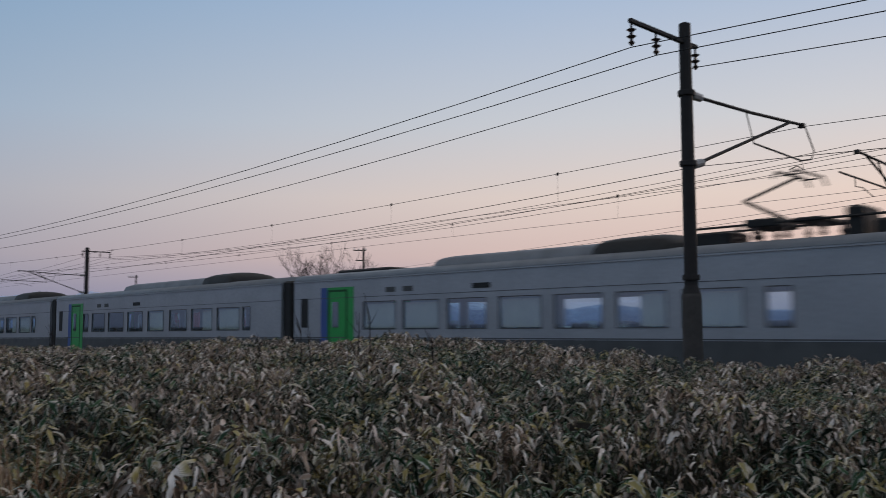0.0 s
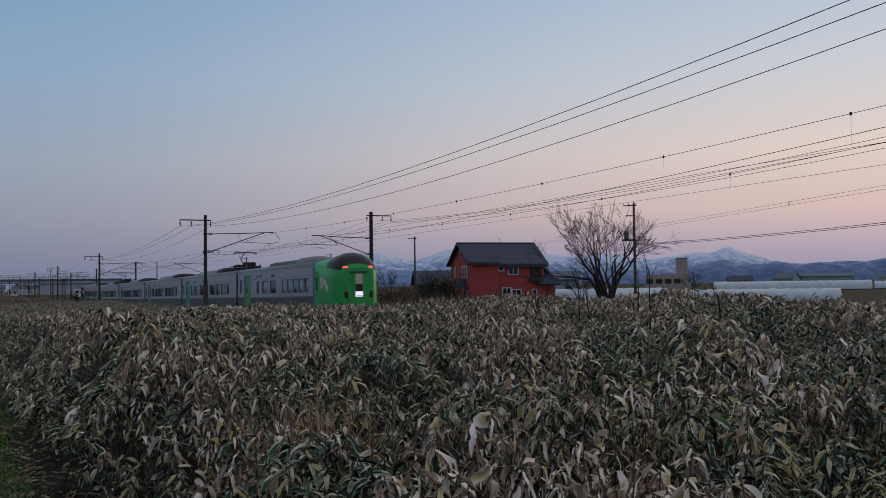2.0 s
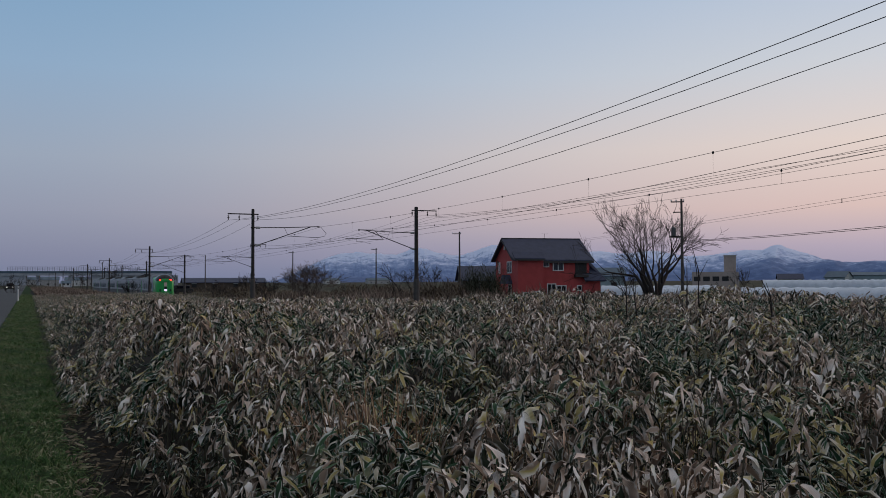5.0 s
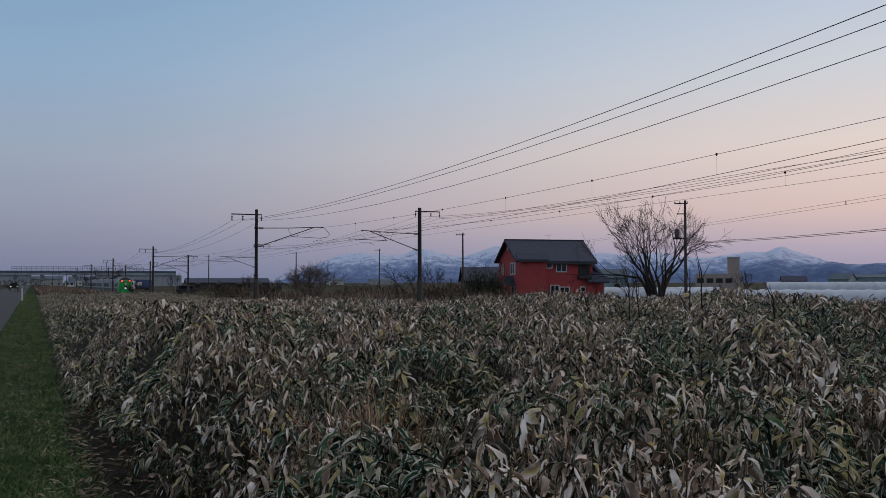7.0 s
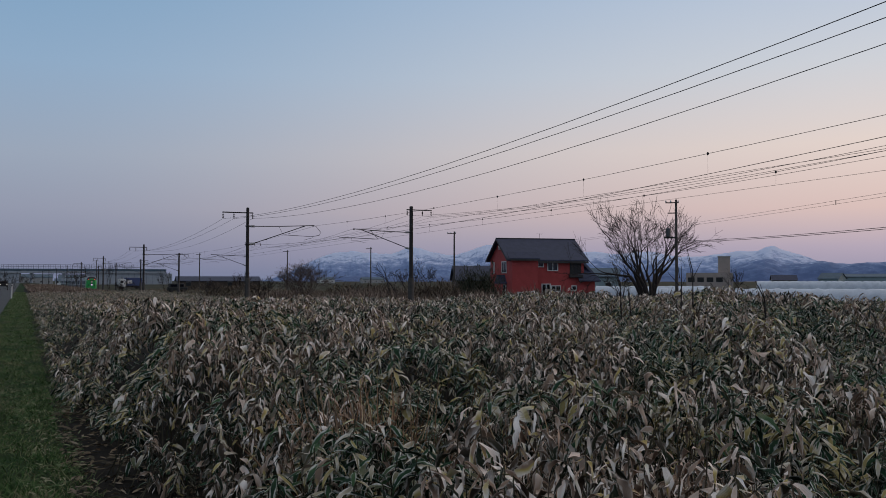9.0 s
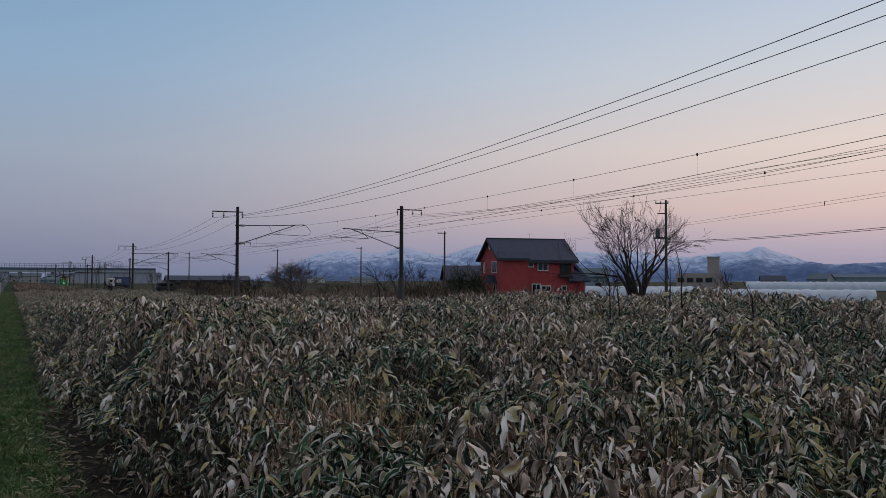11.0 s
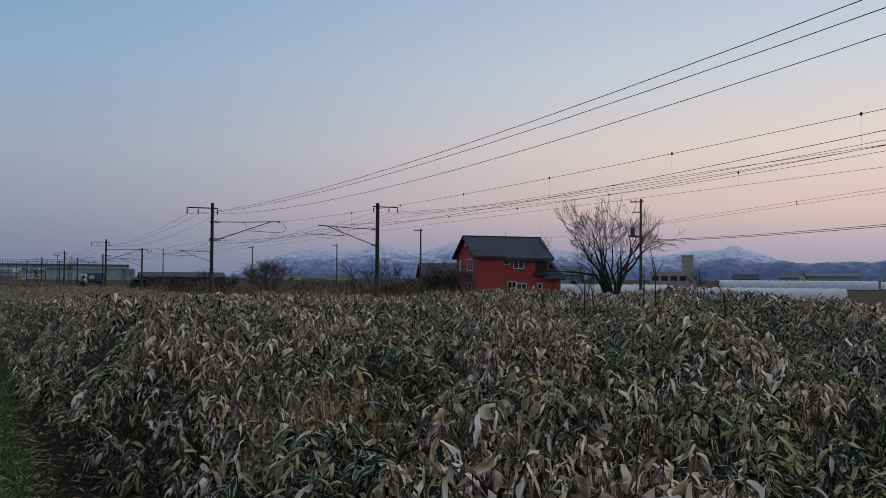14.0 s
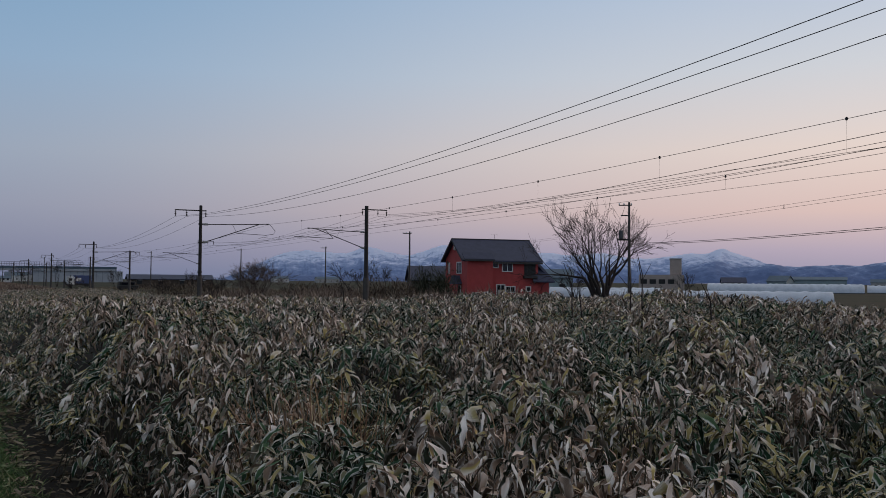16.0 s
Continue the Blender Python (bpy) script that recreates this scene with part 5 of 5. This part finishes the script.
def utility_pole(place, height, rot, transformer=False):
    u = thing("utility_pole", "concrete utility pole with crossarm" + (" and grey transformer" if transformer else ""), "utility pole", pose(*place, 0, 0, rot), "utility poles")
    part("mast", Geo().lathe([(0.17, -0.3), (0.10, height)], (0, 0, 0), 10), M["polecon"], u)
    part("crossarm", Geo().box(-1.0, -0.05, height - 0.35, 0.25, 0.05, height - 0.25), M["pole"], u)
    for a in (-0.95, -0.5, 0.2):
        part("insulator", Geo().lathe([(0.05, 0), (0.07, 0.08), (0.03, 0.18)], (a, 0, height - 0.25), 6), M["white"], u)
    if transformer:
        part("transformer", Geo().lathe([(0.20, 0), (0.24, 0.05), (0.24, 0.75), (0.15, 0.85)], (-0.75, 0, height - 3.6), 10), M["skirt"], u, "grey drum transformer")
        part("bracket", Geo().box(-1.2, -0.08, height - 3.75, 0.15, 0.08, height - 3.6), M["pole"], u)
        part("crossarm", Geo().box(-0.8, -0.05, height - 1.35, 0.15, 0.05, height - 1.25), M["pole"], u)
    return u


def build_beyond():
    tx, ty = at_az(37.75, 92)
    bare_tree("bare_tree", "bare spreading multi-stemmed tree beyond the tracks", (tx, ty, PLAIN), 11.1, 12.8, 5, 8, 5, 0.028)
    ux, uy = at_az(39.45, 90)
    utility_pole((ux, uy, PLAIN), 10.45, -39, True)
    vx, vy = at_az(25.68, 130)
    utility_pole((vx, vy, PLAIN), 9.7, -25)
    for az, d in ((20.4, 190), (15.2, 210), (9.9, 240), (4.0, 330)):
        x, y = at_az(az, d)
        utility_pole((x, y, PLAIN), 9.6, -20)
    # service wires: a pair past the house, a bundle from the transformer pole
    def line(name, a, b, sag, r, label):
        a, b = Vector(a), Vector(b)
        pts = [a.lerp(b, k / 24) - Vector((0, 0, 4 * sag * k / 24 * (1 - k / 24))) for k in range(25)]
        tagged(part(name, Geo().tube(pts, r, 4, False), M["wire"]), label, "wire", "overhead wires")
    line("service_wire", (100, 158, 9.7), (43, -7.5, 8.9), 0.4, 0.012, "thin service wire past the red house")
    line("service_wire", (100.4, 158, 9.48), (43.4, -7.5, 8.65), 0.4, 0.012, "thin service wire past the red house")
    for z in (0.0, 0.11):
        line("drop_cable", (ux, uy, PLAIN + 6.3 + z), (44, 17.7, PLAIN + 6.2 + z), 0.35, 0.018, "dark cable from the transformer pole")
    for y, z in ((126.6, 8.70), (58.0, 8.40)):
        x = 43 + 57 * (y + 7.5) / 165.5
        tagged(part("wire_spacer", Geo().box(x - 0.025, y - 0.025, z + 0.08, x + 0.025, y + 0.025, z + 0.48), M["dark"]), "small dark spacer on the service wires", "spacer")
    # brush and small trees along the line
    for k, (az, d, h, w) in enumerate(((22.2, 118, 5.6, 8), (23.6, 122, 4.8, 6), (42.9, 105, 4.2, 5), (36.0, 100, 4.5, 3.5), (12.4, 170, 4.6, 3.5), (8.0, 190, 5.0, 3.5), (2.9, 210, 5.2, 4), (-0.8, 160, 4.5, 4), (5.6, 150, 3.2, 3), (10.5, 140, 3.0, 3), (4.7, 330, 9.5, 6), (0.2, 300, 5.5, 6), (13.6, 130, 3.4, 3.5))):
        x, y = at_az(az, d)
        bare_tree("bare_shrub", "leafless brown shrub tree on the waste ground", (x, y, PLAIN), h, w, 20 + k, 4, 4)


build_beyond()


def clump(name, label, place, rx, ry, h, n, material, size, seed):
    """A rounded uneven bush of many small leaves or twigs."""
    r = np.random.default_rng(seed)
    u, v = r.uniform(0, 6.283, n), r.uniform(0, 1, n)
    rad = r.uniform(0.35, 1, n) ** 0.5 * (1 + 0.18 * np.sin(3 * u + seed) + 0.12 * np.sin(7 * u))
    b = np.stack([rx * rad * np.cos(u) * np.sqrt(1 - v * v * 0.8), ry * rad * np.sin(u) * np.sqrt(1 - v * v * 0.8), h * v * rad], -1)
    me = leaf_mesh(name, b, r.uniform(0, 6.283, n), size * r.uniform(0.6, 1.4, n), size * 0.12 * r.uniform(0.6, 1.3, n), r.uniform(0.3, 1.5, n), r.uniform(0.2, 1.3, n), r.normal(0, 0.5, n), material)
    ob = tagged(new(name, me), label, "shrub")
    ob.matrix_world = pose(*place)
    return ob


def build_bushes():
    x, y = at_az(16.2, 135)
    bare_tree("brown_bush", "wide leafless brown bush beside the line", (x, y, PLAIN), 6.0, 8.6, 61, 24, 4, 0.008, "twig")
    x, y = at_az(27.2, 116)
    clump("dark_conifer_bush", "dark rounded evergreen bush beside the red house", (x, y, PLAIN), 3.2, 2.6, 4.1, 4000, M["hedge"], 0.5, 4)
    for k, (az, d, rx, h) in enumerate(((20.0, 130, 6, 1.9), (12, 150, 7, 2.0), (24.5, 112, 4, 2.3))):
        x, y = at_az(az, d)
        clump("dry_brush", "low dry brown weeds", (x, y, PLAIN), rx, 2.5, h, 1500, M["sasa_dry"], 0.7, 10 + k)


M["sasa_dry"] = leaf_mat("dry_twigs", [(0.0, (0.06, 0.045, 0.038)), (0.6, (0.11, 0.08, 0.06)), (1.0, (0.17, 0.13, 0.09))], (0.14, 0.11, 0.08), 0.3)
build_bushes()


def shed(name, label, place, rot, w, d, h, r, wall_m, roof_m):
    s = thing(name, label, "building", pose(*place, 0, 0, rot))
    part("wall", gable(w, d, h, r), wall_m, s)
    for sy in (-1, 1):
        part("roof", slope(-w / 2 - 0.4, w / 2 + 0.4, sy * (d / 2 + 0.4), h - 0.2, 0, r + 0.05, 0.15), roof_m, s)
    for k in range(max(2, int(w / 5))):
        xx = -w / 2 + (k + 0.5) * w / max(2, int(w / 5))
        win = part("window", Geo().box(xx - 0.6, -d / 2 - 0.06, 1.2, xx + 0.6, -d / 2 - 0.01, 2.2), M["dark"], s)
        part("window_frame", Geo().box(xx - 0.7, -d / 2 - 0.05, 2.2, xx + 0.7, -d / 2 - 0.0, 2.32), M["frame"], win)
    return s


def build_far():
    # vinyl tunnels
    for az, d, ln, rot, w, h in ((44.2, 120, 29, 60, 4.6, 1.67), (38.0, 150, 18, 54, 5, 1.8), (48.45, 265, 40, 63.5, 6, 2.6), (54.4, 285, 14.5, 69.4, 6, 2.3), (60.0, 300, 30, 75, 6, 2.0)):
        x, y = at_az(az, d)
        t = thing("vinyl_tunnel", "long white vinyl greenhouse tunnel on the field", "greenhouse", pose(x, y, PLAIN, 0, 0, -rot + 15), "vinyl tunnels")
        g = Geo()
        n, vs = 9, []
        ks = int(ln / 0.75)
        for j in range(ks + 1):
            rr = 1.0 + 0.02 * math.sin(j * 2.1) - (0.05 if j % 2 else 0)
            vs += [(-ln / 2 + ln * j / ks, -w / 2 * math.cos(math.pi * i / (n - 1)) * rr, h * math.sin(math.pi * i / (n - 1)) ** 0.8 * rr) for i in range(n)]
        fs = [(j * n + i, j * n + i + 1, (j + 1) * n + i + 1, (j + 1) * n + i) for j in range(ks) for i in range(n - 1)] + [tuple(range(n)), tuple(range(ks * n, ks * n + n))]
        part("cover", g.add(vs, fs), M["vinyl"], t, "", True)
        part("base_rail", Geo().box(-ln / 2, -w / 2 - 0.05, 0, ln / 2, -w / 2, 0.25), M["skirt"], t)
    # tan block with a tower
    x, y = at_az(42.1, 330)
    b = thing("tan_building", "tan block with a square tower and dark windows", "building", pose(x, y, PLAIN, 0, 0, -40))
    part("wall", Geo().box(-12, -5, 0, 3.4, 5, 5.4), M["tan"], b)
    part("tower", Geo().box(-1.2, -2.4, 5.4, 2.7, 2.4, 10.9, bev=0.1), M["tan"], b)
    part("tower_cap", Geo().box(-1.35, -2.55, 10.9, 2.85, 2.55, 11.2), M["concrete"], b)
    for k in range(4):
        part("window", Geo().box(-11.4 + k * 3.1, -5.1, 2.2, -9.2 + k * 3.1, -4.98, 3.8), M["dark"], b)
    for az, d, w, dd, h, r, wm, rm, rot in ((48.25, 400, 8, 8, 3.6, 5.7, "paleteal", "bluegrey", -70), (50.3, 410, 22, 10, 4.4, 5.4, "paleteal", "bluegrey", -50), (45.6, 420, 10, 8, 3.0, 5.0, "concrete", "tiles", -40),
                                            (34.6, 200, 9, 6, 3.6, 5.2, "paleteal", "bluegrey", -30), (27.4, 150, 9, 8, 2.8, 4.9, "dry", "tiles", -20), (17.6, 950, 16, 9, 4, 6, "frame", "bluegrey", 0),
                                            (20.5, 950, 24, 9, 4, 6, "concrete", "bluegrey", 0), (55.5, 700, 18, 8, 4, 6, "concrete", "tiles", -55), (53.6, 720, 12, 8, 4, 6, "concrete", "bluegrey", -55), (58.0, 680, 14, 8, 4, 6, "paleteal", "tiles", -55), (11.0, 260, 22, 9, 2.6, 3.6, "dry", "tiles", -5)):
        x, y = at_az(az, d)
        shed("farm_shed", "low farm building beyond the fields", (x, y, PLAIN), rot, w, dd, h, r, M[wm], M[rm])
    # the elevated road across the line
    o = thing("overpass", "grey concrete elevated road with rail fence crossing the line", "overpass", pose(0, 665, 0, 0, 0, -6))
    part("deck", Geo().box(-130, -5, 6.6, 92, 5, 8.2), M["palewall"], o)
    part("parapet", Geo().box(-130, -5.2, 8.2, 92, -4.9, 9.6), M["bluegrey"], o, "dark blue-grey parapet")
    for k in range(56):
        part("fence_post", Geo().box(-12 + k * 1.5, -5.15, 9.6, -11.8 + k * 1.5, -5.0, 12.4), M["pole"], o)
    for z in (10.9, 12.3):
        part("fence_rail", Geo().box(-12, -5.12, z, 70.7, -5.03, z + 0.14), M["pole"], o)
    for xx in (-70, -40, -22, 6, 26):
        part("pier", Geo().box(xx - 0.9, -3, -2.5, xx + 0.9, 3, 6.6), M["palewall"], o)
    part("retaining_wall", Geo().box(-24, -4, -2.5, -1, 4, 6.6), M["palewall"], o, "pale grey panelled retaining wall")
    part("retaining_wall", Geo().box(40, -4, -2.5, 96, 4, 6.6), M["palewall"], o, "pale grey panelled retaining wall")
    for k in range(14):
        part("wall_joint", Geo().box(43 + k * 4, -4.06, -2.4, 43.12 + k * 4, -3.98, 6.5), M["skirt"], o)
    # sheds and pale houses behind the bridge opening
    for x, y, w, d, h, r, wm, rm in ((8, 740, 26, 10, 5.0, 7.2, "concrete", "bluegrey"), (34, 760, 16, 9, 4.6, 7.0, "frame", "bluegrey"), (58, 780, 30, 10, 5.5, 7.5, "concrete", "tiles"),
                                     (19.5, 560, 4.5, 4, 2.4, 3.6, "frame", "bluegrey")):
        shed("far_house", "small pale building behind the elevated road", (x, y, PLAIN), 0, w, d, h, r, M[wm], M[rm])
    x, y = at_az(5.9, 300)
    t = thing("parked_truck", "parked truck with white cab and dark blue box", "truck", pose(x, y, PLAIN, 0, 0, 14))
    part("cargo_box", Geo().box(-1.6, -1.1, 1.0, 3.4, 1.1, 3.5, bev=0.05), M["truckblue"], t, "dark blue cargo box")
    part("box_stripe", Geo().box(-1.5, -1.13, 1.7, 0.2, -1.09, 2.7), M["frame"], t, "white panel on the box")
    cab = part("cab", Geo().box(-3.6, -1.05, 0.6, -1.7, 1.05, 3.1, bev=0.14), M["frame"], t, "white cab")
    part("windscreen", Geo().box(-3.4, -1.08, 1.8, -2.5, -1.04, 2.6), M["dark"], cab)
    part("chassis", Geo().box(-3.4, -0.9, 0.55, 3.3, 0.9, 1.0), M["dark"], t)
    for xx in (-2.7, 2.2):
        for yy in (-1.0, 0.85):
            part("wheel", Geo().tube([(xx, yy, 0.45), (xx, yy + 0.2, 0.45)], 0.45, 14), M["dark"], t)
    x, y = at_az(8.6, 215)
    v = thing("parked_van", "dark van parked on the ground beyond the line", "van", pose(x, y, PLAIN, 0, 0, 8))
    part("body", Geo().box(-2.2, -0.85, 0.35, 2.2, 0.85, 1.15, bev=0.12).box(-1.9, -0.78, 1.1, 1.5, 0.78, 1.95, bev=0.16), M["dark"], v)
    part("side_glass", Geo().box(-1.6, -0.80, 1.25, 1.2, -0.77, 1.75), M["visor"], v)
    for xx in (-1.4, 1.4):
        for yy in (-0.85, 0.7):
            part("wheel", Geo().tube([(xx, yy, 0.33), (xx, yy + 0.15, 0.33)], 0.33, 14), M["fascia"], v)
    # a car that stands on the lane with its lights on
    c = thing("car", "dark car with lit headlights standing on the lane", "car", pose(-3.5, 215, GROUND + 0.1))
    part("body", Geo().box(-0.84, -2.1, 0.28, 0.84, 2.1, 0.86, bev=0.12), M["dark"], c)
    part("cabin", Geo().box(-0.72, -0.9, 0.8, 0.72, 1.5, 1.45, bev=0.2), M["visor"], c, "dark glazed cabin")
    for sx in (-1, 1):
        part("headlight", Geo().box(sx * 0.62 - 0.13, -2.14, 0.56, sx * 0.62 + 0.13, -2.06, 0.70, bev=0.03), M["headlamp"], c, "small glowing headlight")
        for yy in (-1.3, 1.3):
            part("wheel", Geo().tube([(sx * 0.68, yy, 0.31), (sx * 0.86, yy, 0.31)], 0.31, 14), M["fascia"], c)
    h = thing("roadside_hut", "low dark hut with a pale roof edge beside the lane", "hut", pose(-8.3, 232, GROUND))
    part("wall", Geo().box(-1.7, -1.6, 0, 1.7, 1.6, 2.0), M["dry"], h)
    part("roof", Geo().box(-1.9, -1.9, 2.0, 1.9, 1.8, 2.18, bev=0.03), M["concrete"], h, "pale flat roof")
    part("doorway", Geo().box(-1.3, -1.64, 0, 1.3, -1.58, 1.8), M["dark"], h)
    lp = thing("delineator_post", "white roadside marker post beside the lane", "marker post", pose(-0.8, 88, GROUND))
    part("post", Geo().tube([(0, 0, 0), (0, 0, 1.3)], 0.06, 8), M["frame"], lp)
    part("reflector", Geo().tube([(0, -0.08, 1.15), (0, -0.05, 1.15)], 0.06, 10), M["fascia"], lp)


build_far()


def mountain_mat(name, bare):
    """Forest and rock with distance haze put into their blue, snow that thickens upward; bare: how much less snow lies.
    """
    m = bpy.data.materials.new(name)
    m.use_nodes = True
    nt = m.node_tree
    p = nt.nodes["Principled BSDF"]
    N, L = nt.nodes.new, nt.links.new
    tc, sep, nz, ad, r = N("ShaderNodeTexCoord"), N("ShaderNodeSeparateXYZ"), N("ShaderNodeTexNoise"), N("ShaderNodeMath"), N("ShaderNodeValToRGB")
    nz.inputs["Scale"].default_value, nz.inputs["Detail"].default_value, nz.inputs["Roughness"].default_value = 0.026, 9, 0.72
    L(tc.outputs["Object"], nz.inputs[0]), L(tc.outputs["Object"], sep.inputs[0])
    ml = N("ShaderNodeMath")
    ml.operation = "MULTIPLY"
    ml.inputs[1].default_value = 0.0036
    L(sep.outputs["Z"], ml.inputs[0])
    # snow lies on the flatter faces, the steep gullies stay dark
    geo, sn, sl, tot = N("ShaderNodeNewGeometry"), N("ShaderNodeSeparateXYZ"), N("ShaderNodeMath"), N("ShaderNodeMath")
    L(geo.outputs["Normal"], sn.inputs[0])
    sl.operation = "MULTIPLY_ADD"
    sl.inputs[1].default_value, sl.inputs[2].default_value = 0.55, -0.42
    L(sn.outputs["Z"], sl.inputs[0])
    L(nz.outputs[0], ad.inputs[0]), L(ml.outputs[0], ad.inputs[1])
    L(ad.outputs[0], tot.inputs[0]), L(sl.outputs[0], tot.inputs[1])
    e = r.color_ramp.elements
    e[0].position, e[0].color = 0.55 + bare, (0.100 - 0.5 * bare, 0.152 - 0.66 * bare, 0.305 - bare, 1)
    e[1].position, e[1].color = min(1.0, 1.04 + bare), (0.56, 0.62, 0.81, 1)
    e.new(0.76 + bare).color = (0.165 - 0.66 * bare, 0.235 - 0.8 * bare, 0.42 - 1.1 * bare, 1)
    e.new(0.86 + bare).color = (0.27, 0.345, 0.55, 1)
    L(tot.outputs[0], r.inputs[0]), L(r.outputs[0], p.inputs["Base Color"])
    p.inputs["Roughness"].default_value = 0.95
    return m


def build_mountains():
    """Far snow-streaked ranges, as relief with depth."""
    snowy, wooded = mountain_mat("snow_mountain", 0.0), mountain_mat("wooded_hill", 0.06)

    def ridge(name, label, skin, dist, depth, az0, az1, height, seed, n=640):
        vs, rows = [], 26
        for j in range(rows):
            v = j / (rows - 1)
            for i in range(n):
                az = az0 + (az1 - az0) * i / (n - 1)
                h = height(az)
                x, y = at_az(az, dist + depth * v)
                f = noise.fractal(Vector((x * 0.006, y * 0.006, seed)), 0.9, 2.0, 6)
                g2 = 1 - 2 * abs(noise.noise(Vector((x * 0.011, y * 0.007, seed + 3)))) - 1.1 * abs(noise.noise(Vector((x * 0.03, y * 0.02, seed)))) - 0.5 * abs(noise.noise(Vector((x * 0.08, y * 0.05, seed))))
                prof = math.sin(math.pi * min(1, 0.03 + v * 0.62)) ** 1.2
                vs.append((x, y, PLAIN - 4 + h * prof * (1 + 0.07 * f + 0.015 * g2) + prof * (1.06 - prof) * 46 * (f + 0.35 * g2)))
        fs = [(j * n + i, j * n + i + 1, (j + 1) * n + i + 1, (j + 1) * n + i) for j in range(rows - 1) for i in range(n - 1)]
        tagged(part(name, Geo().add(vs, fs), skin, None, "", True), label, "mountain", kind="structure")

    def bumps(az, some):
        return sum(a * math.exp(-((az - c) / w) ** 2) for c, w, a in some)
    lab = "haze-blue snow-streaked mountain range on the horizon"
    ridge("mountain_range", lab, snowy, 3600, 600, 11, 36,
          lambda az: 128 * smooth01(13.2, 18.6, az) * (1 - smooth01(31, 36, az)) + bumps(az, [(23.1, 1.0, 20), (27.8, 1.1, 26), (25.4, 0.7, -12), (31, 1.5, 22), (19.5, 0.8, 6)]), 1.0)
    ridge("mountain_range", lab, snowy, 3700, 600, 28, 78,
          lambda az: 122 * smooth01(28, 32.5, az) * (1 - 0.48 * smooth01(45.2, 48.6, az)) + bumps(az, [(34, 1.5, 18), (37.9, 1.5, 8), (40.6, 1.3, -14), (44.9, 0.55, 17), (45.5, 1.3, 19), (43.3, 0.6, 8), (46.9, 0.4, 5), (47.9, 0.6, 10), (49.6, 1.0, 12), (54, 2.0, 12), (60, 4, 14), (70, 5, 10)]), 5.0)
    ridge("foothill_range", "low dark haze-blue wooded hills before the mountains", wooded, 3000, 350, 16, 78,
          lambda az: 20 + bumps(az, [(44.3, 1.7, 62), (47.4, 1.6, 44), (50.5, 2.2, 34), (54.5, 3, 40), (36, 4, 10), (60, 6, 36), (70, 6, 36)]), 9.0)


build_mountains()

motions()
